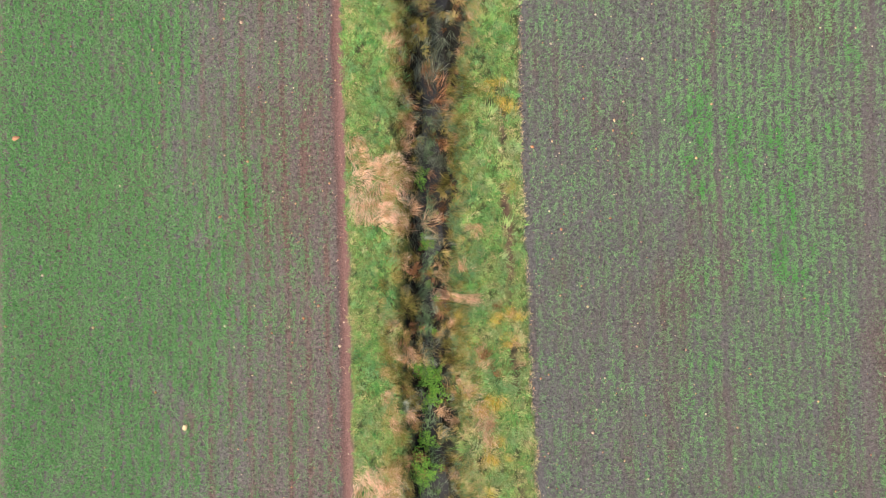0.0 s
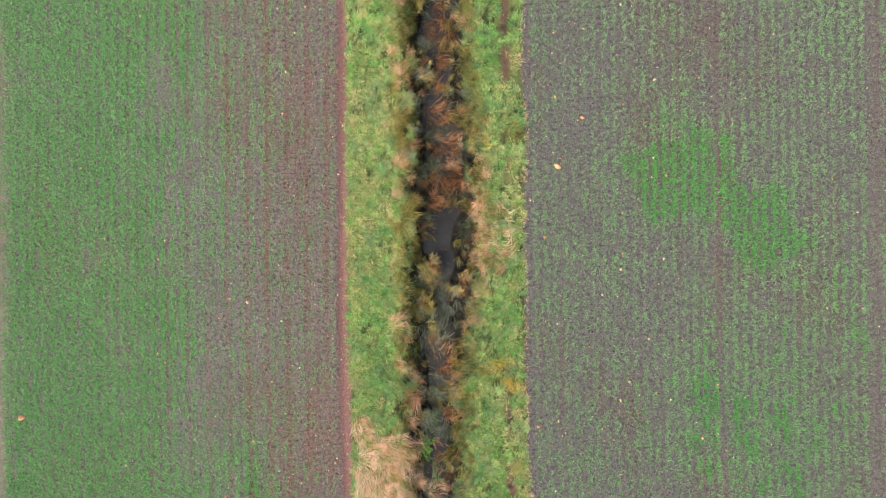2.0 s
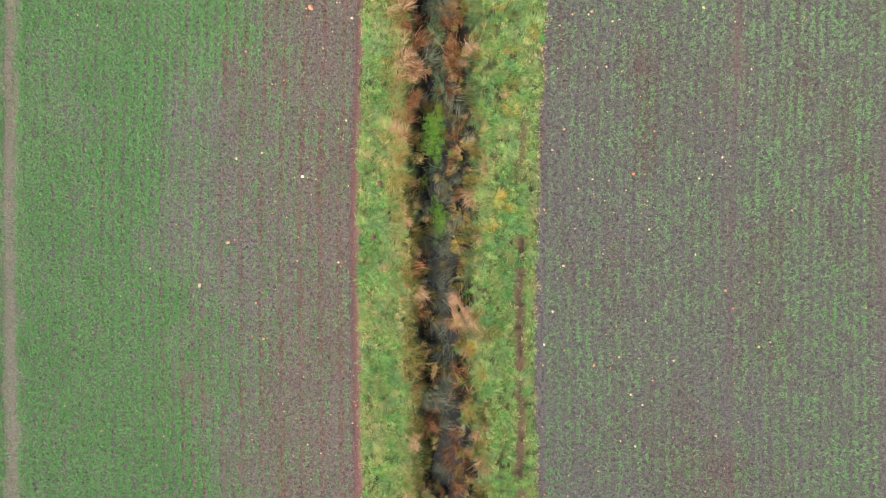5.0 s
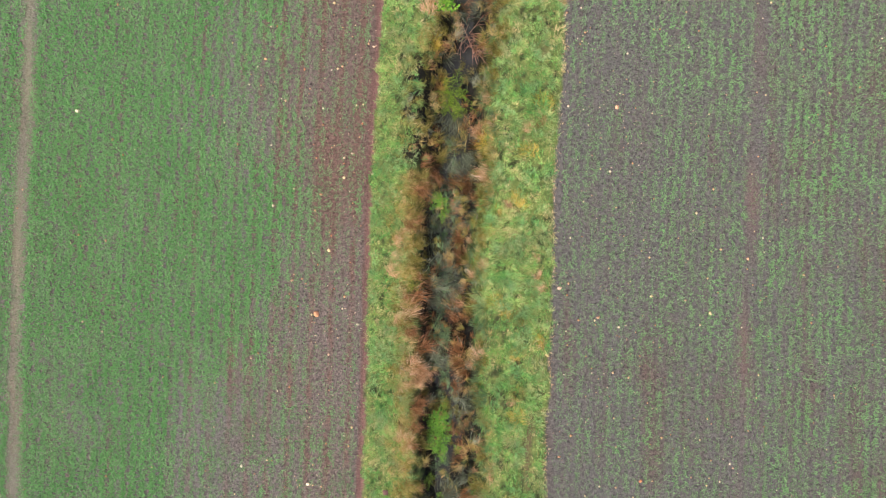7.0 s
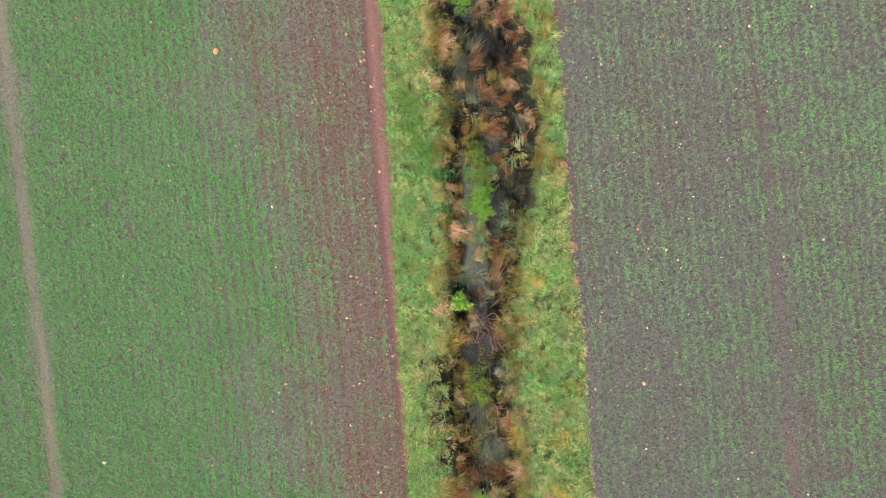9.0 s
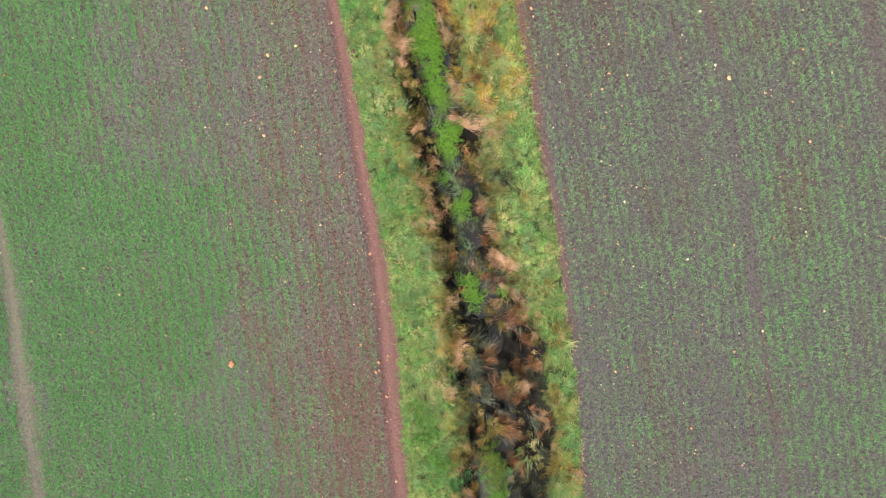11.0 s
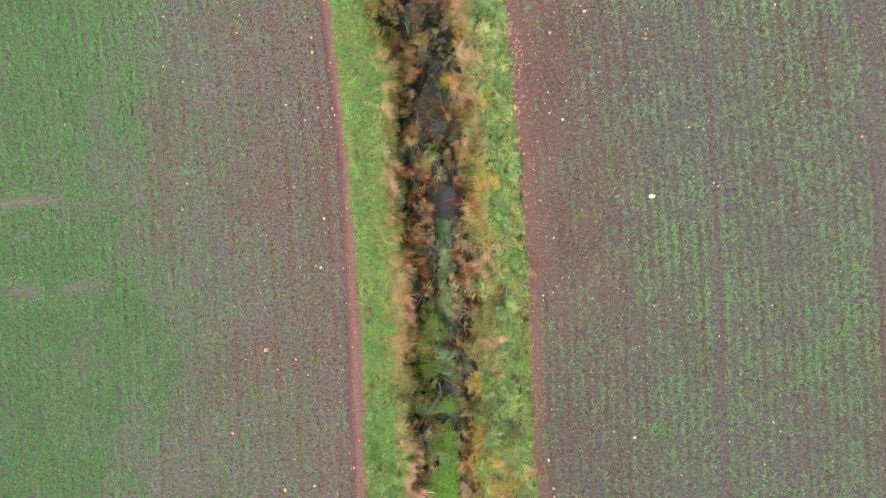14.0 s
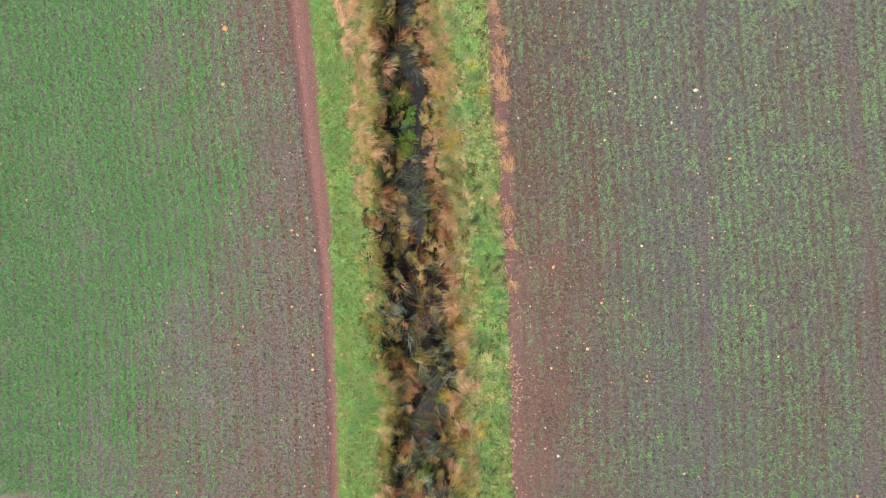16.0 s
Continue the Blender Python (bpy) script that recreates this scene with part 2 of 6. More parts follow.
def ground_material():
    m, nt, b = material("soil_and_turf", 0.95, 0.2)
    grain = noise_tex(nt, 42, 4, rough=0.7)
    clods = noise_tex(nt, 17, 3)
    streak = noise_tex(nt, 1.0, 4, (2.6, 0.22, 1))
    patch = noise_tex(nt, 0.35, 3)
    grey = ramp(nt, grain, [(0.34, (0.066, 0.058, 0.057)), (0.48, (0.132, 0.114, 0.112)), (0.62, (0.204, 0.182, 0.177))])
    red = ramp(nt, grain, [(0.34, (0.066, 0.038, 0.034)), (0.48, (0.135, 0.078, 0.068)), (0.62, (0.205, 0.130, 0.112))])
    redness = mix(nt, 0.5, streak, patch)
    share = ramp(nt, redness, [(0.50, (0, 0, 0)), (0.66, (0.6, 0.6, 0.6))])
    near = nt.nodes.new("ShaderNodeMath")
    near.operation, near.use_clamp = "ADD", True
    nt.links.new(share, near.inputs[0])
    nt.links.new(attr(nt, "redness"), near.inputs[1])
    wave = nt.nodes.new("ShaderNodeMath")
    wave.operation = "COSINE"
    turns = nt.nodes.new("ShaderNodeMath")
    turns.operation = "MULTIPLY"
    turns.inputs[1].default_value = 2 * math.pi
    nt.links.new(attr(nt, "across"), turns.inputs[0])
    nt.links.new(turns.outputs[0], wave.inputs[0])
    half = nt.nodes.new("ShaderNodeMath")
    half.operation = "MULTIPLY_ADD"
    half.inputs[1].default_value, half.inputs[2].default_value = 0.5, 0.5
    nt.links.new(wave.outputs[0], half.inputs[0])
    between = ramp(nt, half.outputs[0], [(0.0, (0, 0, 0)), (0.60, (0, 0, 0)), (0.96, (0.85, 0.85, 0.85))])
    worn = ramp(nt, noise_tex(nt, 3.4, 6, (1.6, 0.5, 1), 0.75), [(0.40, (0, 0, 0)), (0.60, (1, 1, 1))])
    rows = mix(nt, 1.0, mix(nt, 1.0, between, worn, "MULTIPLY"), attr(nt, "rowred"), "MULTIPLY")
    red_rows = nt.nodes.new("ShaderNodeMath")
    red_rows.use_clamp = True
    nt.links.new(near.outputs[0], red_rows.inputs[0])
    nt.links.new(rows, red_rows.inputs[1])
    soil = mix(nt, red_rows.outputs[0], grey, red)
    # small shadows between clods and in pits, multiplied into the soil colour
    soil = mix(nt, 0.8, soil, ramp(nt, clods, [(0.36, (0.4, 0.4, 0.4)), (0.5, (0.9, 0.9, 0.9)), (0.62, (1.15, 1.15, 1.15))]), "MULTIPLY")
    pit_shade = ramp(nt, noise_tex(nt, 24, 2), [(0.33, (0.28, 0.28, 0.32)), (0.42, (1, 1, 1))])
    soil = mix(nt, 1.0, soil, pit_shade, "MULTIPLY")
    # soil of the right-hand field is darker and cooler
    soil = mix(nt, attr(nt, "right_soil"), soil, (0.80, 0.82, 0.84), "MULTIPLY")
    track = ramp(nt, grain, [(0.35, (0.11, 0.105, 0.07)), (0.6, (0.24, 0.22, 0.15))])
    soil = mix(nt, attr(nt, "track"), soil, track)
    bare = ramp(nt, grain, [(0.33, (0.085, 0.044, 0.039)), (0.5, (0.16, 0.082, 0.075)), (0.66, (0.26, 0.15, 0.135))])
    soil = mix(nt, attr(nt, "bare"), soil, bare)
    drilled = noise_tex(nt, 1.0, 5, (5.7, 0.5, 1))
    far = mix(nt, attr(nt, "right_soil"), ramp(nt, drilled, [(0.35, (0.085, 0.115, 0.075)), (0.6, (0.078, 0.160, 0.072))]), ramp(nt, drilled, [(0.35, (0.088, 0.080, 0.078)), (0.65, (0.082, 0.108, 0.072))]))
    soil = mix(nt, attr(nt, "far"), soil, far)
    rut = ramp(nt, grain, [(0.33, (0.045, 0.026, 0.018)), (0.5, (0.095, 0.056, 0.040)), (0.66, (0.17, 0.105, 0.078))])
    turf = ramp(nt, clods, [(0.3, (0.040, 0.055, 0.018)), (0.5, (0.115, 0.155, 0.045)), (0.7, (0.20, 0.19, 0.075))])
    # wet mud, near black: the ditch's shade is put into its colour
    shaded_mud = ramp(nt, clods, [(0.3, (0.006, 0.005, 0.005)), (0.6, (0.014, 0.012, 0.010)), (0.8, (0.032, 0.024, 0.017))])
    col = mix(nt, attr(nt, "turf"), soil, turf)
    col = mix(nt, attr(nt, "worn"), col, rut)
    col = mix(nt, attr(nt, "shaded_mud"), col, shaded_mud)
    silt = ramp(nt, grain, [(0.33, (0.050, 0.050, 0.046)), (0.5, (0.092, 0.092, 0.084)), (0.66, (0.15, 0.15, 0.135))])
    col = mix(nt, attr(nt, "silt"), col, silt)
    nt.links.new(col, b.inputs["Base Color"])
    h = mix(nt, 0.5, grain, clods)
    bump(nt, b, h, 0.9, 0.03)
    return m


def blade_material(name, stops, wet=0.25, spread=0.6, teal=False):
    """Leaf blades: colour by the plant's own tone, with variation from blade to blade and along the stand."""
    m, nt, b = material(name, 0.65, wet)
    g = nt.nodes.new("ShaderNodeNewGeometry")
    tone = nt.nodes.new("ShaderNodeMath")
    tone.operation = "MULTIPLY_ADD"
    tone.inputs[1].default_value, tone.inputs[2].default_value = spread, -0.5 * spread
    nt.links.new(g.outputs["Random Per Island"], tone.inputs[0])
    add = nt.nodes.new("ShaderNodeMath")
    add.use_clamp = True
    nt.links.new(tone.outputs[0], add.inputs[0])
    nt.links.new(attr(nt, "tone"), add.inputs[1])
    col = ramp(nt, add.outputs[0], stops)
    if teal:
        cool = ramp(nt, noise_tex(nt, 2.6, 4), [(0.45, (0, 0, 0)), (0.62, (0.6, 0.6, 0.6))])
        col = mix(nt, cool, col, (0.21, 0.36, 0.19))
    spots = ramp(nt, noise_tex(nt, 40, 2), [(0.3, (0.6, 0.6, 0.6)), (0.6, (1, 1, 1))])
    col = mix(nt, 0.6, col, spots, "MULTIPLY")
    nt.links.new(col, b.inputs["Base Color"])
    thin = nt.nodes.new("ShaderNodeBsdfTranslucent")
    nt.links.new(col, thin.inputs["Color"])
    both = nt.nodes.new("ShaderNodeMixShader")
    both.inputs[0].default_value = 0.3
    nt.links.new(b.outputs[0], both.inputs[1])
    nt.links.new(thin.outputs[0], both.inputs[2])
    nt.links.new(both.outputs[0], nt.nodes["Material Output"].inputs["Surface"])
    return m


MAT_GROUND = ground_material()
MAT_CROP = blade_material("seedling_leaf", [(0.0, (0.142, 0.172, 0.115)), (0.35, (0.170, 0.250, 0.130)), (0.65, (0.188, 0.350, 0.144)), (1.0, (0.098, 0.300, 0.072))], spread=0.24)
MAT_GRASS = blade_material("verge_grass", [(0.0, (0.035, 0.11, 0.04)), (0.2, (0.15, 0.38, 0.11)), (0.42, (0.25, 0.54, 0.14)), (0.62, (0.48, 0.56, 0.20)), (0.8, (0.66, 0.52, 0.27)), (1.0, (0.80, 0.56, 0.34))], spread=0.26, teal=True)
MAT_TAN = blade_material("dead_straw_grass", [(0.0, (0.15, 0.075, 0.025)), (0.3, (0.46, 0.25, 0.11)), (0.65, (0.80, 0.49, 0.31)), (1.0, (0.93, 0.66, 0.51))])
MAT_RUST = blade_material("rusty_dead_leaf", [(0.0, (0.05, 0.03, 0.012)), (0.35, (0.17, 0.075, 0.025)), (0.7, (0.42, 0.18, 0.075)), (1.0, (0.68, 0.36, 0.23))])
MAT_SEDGE = blade_material("wet_sedge_leaf", [(0.0, (0.02, 0.025, 0.014)), (0.4, (0.075, 0.085, 0.05)), (0.75, (0.19, 0.21, 0.15)), (1.0, (0.42, 0.44, 0.35))], 0.4)
MAT_OLIVE = blade_material("olive_bank_grass", [(0.0, (0.04, 0.03, 0.01)), (0.3, (0.14, 0.12, 0.025)), (0.6, (0.30, 0.27, 0.06)), (0.8, (0.50, 0.36, 0.13)), (1.0, (0.70, 0.48, 0.25))])
MAT_RUSH = blade_material("rush_stem", [(0.0, (0.06, 0.11, 0.06)), (0.5, (0.16, 0.26, 0.115)), (1.0, (0.31, 0.42, 0.22))], 0.3)
MAT_AMBER = blade_material("amber_grass", [(0.0, (0.12, 0.12, 0.02)), (0.3, (0.42, 0.36, 0.05)), (0.65, (0.74, 0.47, 0.10)), (1.0, (0.86, 0.56, 0.28))])
MAT_CRESS = blade_material("cress_leaf", [(0.0, (0.035, 0.11, 0.015)), (0.5, (0.13, 0.32, 0.025)), (1.0, (0.30, 0.52, 0.06))], 0.45)
MAT_MOSS = blade_material("yellowing_cress_leaf", [(0.0, (0.035, 0.06, 0.01)), (0.5, (0.17, 0.27, 0.022)), (1.0, (0.38, 0.50, 0.06))], 0.35)
MAT_TWIG = blade_material("bramble_bark", [(0.0, (0.04, 0.02, 0.015)), (0.5, (0.20, 0.08, 0.06)), (1.0, (0.42, 0.25, 0.2))])


def stone_material():
    m, nt, b = material("field_stone", 0.85, 0.3)
    o = nt.nodes.new("ShaderNodeObjectInfo")
    g = nt.nodes.new("ShaderNodeNewGeometry")
    r = nt.nodes.new("ShaderNodeMath")
    r.operation = "FRACT"
    s = nt.nodes.new("ShaderNodeMath")
    nt.links.new(o.outputs["Random"], s.inputs[0])
    nt.links.new(g.outputs["Random Per Island"], s.inputs[1])
    nt.links.new(s.outputs[0], r.inputs[0])
    col = ramp(nt, r.outputs[0], [(0.0, (0.74, 0.60, 0.36)), (0.2, (0.70, 0.44, 0.25)), (0.45, (0.60, 0.24, 0.12)), (0.65, (0.62, 0.36, 0.24)), (0.85, (0.80, 0.68, 0.52)), (1.0, (0.45, 0.27, 0.21))])
    col = mix(nt, 0.5, col, ramp(nt, noise_tex(nt, 60, 3), [(0.3, (0.55, 0.5, 0.45)), (0.65, (1, 1, 1))]), "MULTIPLY")
    nt.links.new(col, b.inputs["Base Color"])
    bump(nt, b, noise_tex(nt, 120, 2), 0.4, 0.004)
    return m


def water_material():
    m, nt, b = material("murky_sheen_water", 0.10, 0.25)
    # murky base; grey patches stand in for sky mirrored in open pools
    col = ramp(nt, noise_tex(nt, 0.9, 4), [(0.3, (0.010, 0.009, 0.009)), (0.5, (0.027, 0.025, 0.026)), (0.7, (0.060, 0.057, 0.060))])
    nt.links.new(col, b.inputs["Base Color"])
    bump(nt, b, noise_tex(nt, 9, 2), 0.15, 0.01)
    return m


MAT_STONE, MAT_WATER = stone_material(), water_material()


# ---- mesh helpers ----
def triangles(name, co, tri, mat, tone=None, flat=True):
    """A mesh from vertex and triangle arrays that a formula made."""
    me = bpy.data.meshes.new(name)
    nv, nt = len(co), len(tri)
    me.vertices.add(nv)
    me.vertices.foreach_set("co", np.ascontiguousarray(co, dtype=np.float32).ravel())
    me.loops.add(nt * 3)
    me.loops.foreach_set("vertex_index", np.ascontiguousarray(tri, dtype=np.int32).ravel())
    me.polygons.add(nt)
    me.polygons.foreach_set("loop_start", np.arange(0, nt * 3, 3, dtype=np.int32))
    me.update(calc_edges=True)
    if tone is not None:
        a = me.attributes.new("tone", "FLOAT", "POINT")
        a.data.foreach_set("value", np.ascontiguousarray(tone, dtype=np.float32))
    me.materials.append(mat)
    return me


def blades(base, az, length, lean, curl, width, segs, tone, twist=None, taper=1.6):
    """Vertices, triangles and tones of tapered, arching leaf blades that rise from base."""
    n = len(base)
    length, lean, curl, width, tone = (np.broadcast_to(np.asarray(v, float), n) for v in (length, lean, curl, width, tone))
    out = np.stack([np.cos(az), np.sin(az)], 1)
    sa = az + np.pi / 2 + (0 if twist is None else twist)
    side = np.stack([np.cos(sa), np.sin(sa), np.zeros(n)], 1)
    p = base.astype(float).copy()
    levels = []
    for k in range(segs + 1):
        s = k / segs
        if k:
            a = lean + curl * (k - 0.5) / segs
            step = length / segs
            p = p + np.concatenate([out * (step * np.sin(a))[:, None], (step * np.cos(a))[:, None]], 1)
        if k < segs:
            w = (width * 0.5 * (1 - s ** taper))[:, None]
            levels += [p - side * w, p + side * w]
        else:
            levels.append(p)
    per = 2 * segs + 1
    co = np.stack(levels, 1).reshape(-1, 3)
    tris = []
    for k in range(segs - 1):
        a = 2 * k
        tris += [(a, a + 1, a + 3), (a, a + 3, a + 2)]
    tris.append((per - 3, per - 2, per - 1))
    tri = (np.arange(n)[:, None, None] * per + np.array(tris)[None]).reshape(-1, 3)
    return co, tri, np.repeat(tone, per)


def joined(sets):
    co, tri, tone, k = [], [], [], 0
    for c, t, v in sets:
        co.append(c), tri.append(t + k), tone.append(v)
        k += len(c)
    return np.concatenate(co), np.concatenate(tri), np.concatenate(tone)


# ---- ground: one sheet with the ditch in it ----
def build_ground():
    far = np.array([12, 18, 30, 60, 130, 300, 800, 2000.0])
    xs = np.concatenate([-far[::-1], np.arange(-9.5, -3.2, 0.2), np.arange(-3.2, 2.7, 0.05), np.arange(2.7, 9.6, 0.2), far])
    ys = np.concatenate([-far[::-1], np.arange(-8, 51, 0.085), 48 + far])
    gx, gy = np.meshgrid(xs, ys)
    x, y = gx.ravel(), gy.ravel()
    z = height(x, y)
    nx, ny = len(xs), len(ys)
    i = (np.arange(ny - 1)[:, None] * nx + np.arange(nx - 1)[None]).ravel()
    tri = np.concatenate([np.stack([i, i + 1, i + nx + 1], 1), np.stack([i, i + nx + 1, i + nx], 1)])
    me = triangles("ground", np.stack([x, y, z], 1), tri, MAT_GROUND)
    inner = smooth(0, 0.03, x - edge_l(y)) * smooth(0, 0.03, edge_r(y) - x)
    bare_w = np.interp(y, *BARE_R)
    bare = smooth(-0.03, 0.03, x - soil_l(y) - 0.05 * (n5(4, y, 1, 0.3) - 0.5)) * (x < 0)
    bare = np.maximum(bare, 0.75 * smooth(0.14, -0.12, x - edge_r(y) - bare_w - 0.1 * (n5(9, y, 1, 0.3) - 0.5)) * (x > 0.3) * smooth(0.02, 0.1, bare_w))
    line = (0.05 + 0.2 * n2(5, y, 1, 0.6) + 0.3 * smooth(12.5, 14, y) * smooth(21, 19, y)) * np.exp(-((x - TRAM_R(y)) / 0.06) ** 2) + 0.16 * np.exp(-((x - TRAM_FAR(y)) / 0.14) ** 2)
    rust = smooth(34.5, 37, y) * smooth(45, 42.5, y) * smooth(2.6, 0.4, x - grass_r(y) + 1.2 * (n4(x, y, 0.5, 0.9) - 0.5)) * (x > 0.3)
    bare = np.clip(np.maximum(np.maximum(bare, line), 0.42 * rust * smooth(0.35, 0.65, n5(x, y, 0.22, 0.5))), 0, 1)
    red = (0.36 + 0.36 * smooth(17, 20, y) * smooth(30, 27, y)) * smooth(2.6, 0.4, soil_l(y) - x + 0.8 * (n4(x, y, 0.6, 1.5) - 0.5)) * (x < 0) + smooth(30, 36, y) * (0.5 + 0.35 * smooth(35, 37.5, y) * smooth(0.3, 0.7, n5(x, y, 0.35, 0.6))) * smooth(3.0, 0.3, x - grass_r(y)) * (x > 0)
    track = np.minimum(1, 0.7 * np.exp(-((x - TRAM_L(y)) / 0.13) ** 2) + 0.5 * turning(x, y))
    rowred = np.where(x < 0, 0.25 + 0.6 * smooth(4.0, 1.5, soil_l(y) - x), 0.2 + 0.5 * smooth(28, 36, y))
    beyond = np.maximum(smooth(8.9, 9.5, np.abs(x)), np.maximum(smooth(-6.2, -7.2, y), smooth(49, 50, y)) * (np.abs(x) > 3.2))
    # follows depth, so shade down the banks is coloured into the ground
    shaded_mud = smooth(-0.12, -0.28, z + 0.1 * (n6(x, y, 0.2) - 0.5))
    # shade in the gaps between clumps, coloured into the verge ground
    shaded_mud = np.maximum(shaded_mud, 0.75 * dark_gaps(x, y) * inner * np.where(x < water_l(y), smooth(35, 33, y), 1))
    shaded_mud = np.maximum(shaded_mud, reed_bed(x, y))
    shaded_mud = np.maximum(shaded_mud, dark_bank(y) * smooth(0.6, 0.45, bank_l(y) - x + 0.2 * (n3(x, y, 0.2) - 0.5)) * (x < bank_r(y)))
    silt = 0.8 * island(x, y)
    for name, v in (("turf", inner), ("silt", silt), ("worn", np.where(x > 0.3, np.minimum(1, 1.6 * furrow_r(x, y)), 0)), ("bare", bare * (1 - inner)), ("redness", red), ("far", beyond), ("shaded_mud", shaded_mud), ("track", track), ("rowred", rowred), ("right_soil", smooth(0, 1, x) * (1 - 0.45 * rust)),
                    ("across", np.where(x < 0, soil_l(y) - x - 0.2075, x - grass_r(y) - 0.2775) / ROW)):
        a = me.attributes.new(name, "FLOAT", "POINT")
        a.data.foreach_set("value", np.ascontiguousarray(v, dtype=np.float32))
    me.polygons.foreach_set("use_smooth", np.ones(len(tri), dtype=bool))
    return tagged(new("ground", me), "brown drilled fields with grassy verges and a ditch between", "ground", kind="structure")


def build_water():
    ys = np.concatenate([np.arange(-55, -8, 2.0), np.arange(-8, 51, 0.1), np.arange(51, 58, 1.0)])
    l, r = bank_l(ys) - 0.14, bank_r(ys) + 0.14
    cols = 5
    f = np.linspace(0, 1, cols)
    x = l[:, None] * (1 - f) + r[:, None] * f
    co = np.stack([x, np.repeat(ys[:, None], cols, 1), np.full_like(x, WATER_Z)], 2).reshape(-1, 3)
    i = (np.arange(len(ys) - 1)[:, None] * cols + np.arange(cols - 1)[None]).ravel()
    tri = np.concatenate([np.stack([i, i + 1, i + cols + 1], 1), np.stack([i, i + cols + 1, i + cols], 1)])
    return tagged(new("water", triangles("water", co, tri, MAT_WATER)), "still dark murky water in the ditch bottom", "water", kind="structure")


build_ground()
build_water()


# ---- crop: drilled rows of cereal seedlings ----
def build_crop(side):
    bands = np.arange(0, 48) * (ROW / 2) + (0.12 if side < 0 else 0.19)
    ys = np.arange(-6.5, 49.5, 0.0066)
    u, y = (a.ravel() for a in np.meshgrid(bands, ys))
    k = len(u)
    y = y + rng.uniform(-0.012, 0.012, k)
    u = u + np.clip(rng.normal(0, 0.037 if side < 0 else 0.040, k), -0.12, 0.12) + 0.03 * (n6(u, y, 2.0, 4.0) - 0.5)
    u = u + rng.normal(0, 0.03, k) * smooth(-0.4, -2.0, soil_l(y) - u - GREEN_L(y)) * (side < 0)
    x = soil_l(y) - u if side < 0 else grass_r(y) + u
    ok = u > (0.02 if side < 0 else np.interp(y, *BARE_R))
    x, y = x[ok], y[ok]
    k = len(x)
    share = crop_density(x, y)
    tuft = 0.42 + 0.35 * smooth(0.95, 1.35, share)
    keep = (rng.random(k) < share ** 1.5 * (tuft + 1.25 * smooth(0.36, 0.62, n2(x, y, 0.045, 0.06)))) & (np.abs(x) < 9.2)
    x, y = x[keep], y[keep]
    k = len(x)
    vigour = crop_density(x, y)
    base = np.stack([x, y, height(x, y) - 0.004], 1)
    sets = []
    for b in range(3):
        az = rng.uniform(0, 2 * np.pi, k)
        sets.append(blades(base + rng.normal(0, 0.012, (k, 3)) * (1, 1, 0), az, rng.uniform(0.034, 0.066, k) * (0.6 + (0.65 if side < 0 else 0.5) * vigour), rng.uniform(0.7, 1.35, k), 0.1, rng.uniform(0.008, 0.014, k) * (0.6 + 0.8 * vigour + 0.15 * smooth(1.0, 1.35, vigour) * (x < 0)), 1,
                           np.clip(0.04 + (0.60 if side < 0 else 0.58) * vigour + (0.0 if side < 0 else 0.36) * smooth(1.05, 1.35, vigour) + 0.3 * (n1(x, y, 0.35) - 0.5), 0, 0.8 if side < 0 else 1), rng.uniform(-0.6, 0.6, k)))
    co, tri, tone = joined(sets)
    ob = new("crop_seedlings", triangles("crop_seedlings", co, tri, MAT_CROP, tone))
    return tagged(ob, "short green cereal seedlings in drilled rows on bare soil", "crop", kind="stuff")


build_crop(-1)
build_crop(1)


# ---- verge grass ----
def clumped(cx, cy, per, radius, length, az, tone, fan=0.7, stray=0.5, lean=(0.2, 1.0), curl=(0.2, 0.9), width=(0.005, 0.009), jitter=0.06, segs=2, sink=0.006):
    """Blades of many small tufts: each tuft has its own tone and the way it lies."""
    n = len(cx)
    radius, length, az, tone = (np.broadcast_to(np.asarray(v, float), n) for v in (radius, length, az, tone))
    i = np.repeat(np.arange(n), per)
    k = len(i)
    d = rng.normal(0, 1, (k, 2)) * (radius[i] * 0.5)[:, None]
    out = d / (np.hypot(d[:, 0], d[:, 1]) + 1e-6)[:, None]
    way = np.arctan2(np.sin(az[i]) + fan * out[:, 1], np.cos(az[i]) + fan * out[:, 0]) + rng.normal(0, stray, k)
    x, y = cx[i] + d[:, 0], cy[i] + d[:, 1]
    base = np.stack([x, y, np.maximum(height(x, y), WATER_Z) - sink], 1)
    return blades(base, way, length[i] * rng.uniform(0.5, 1.15, k), rng.uniform(*lean, k), rng.uniform(*curl, k), rng.uniform(*width, k), segs, np.clip(tone[i] + rng.normal(0, jitter, k), 0, 1), rng.uniform(-0.7, 0.7, k))


# how yellow the verges are along the ditch, and how much the growth yellows towards the water
TONE_L = curve_of([-60, 0, 3, 4.5, 8, 9, 13, 17, 21, 26, 30, 33, 37, 41, 44, 60], [0.42, 0.44, 0.46, 0.54, 0.55, 0.48, 0.48, 0.50, 0.44, 0.38, 0.46, 0.41, 0.38, 0.39, 0.36, 0.38])
TONE_R = curve_of([-60, -2, 0, 4, 6, 8, 13, 20, 24, 28, 31, 33, 34.5, 37, 40, 47, 60], [0.55, 0.54, 0.42, 0.42, 0.50, 0.40, 0.40, 0.46, 0.49, 0.48, 0.48, 0.52, 0.42, 0.46, 0.50, 0.52, 0.5])
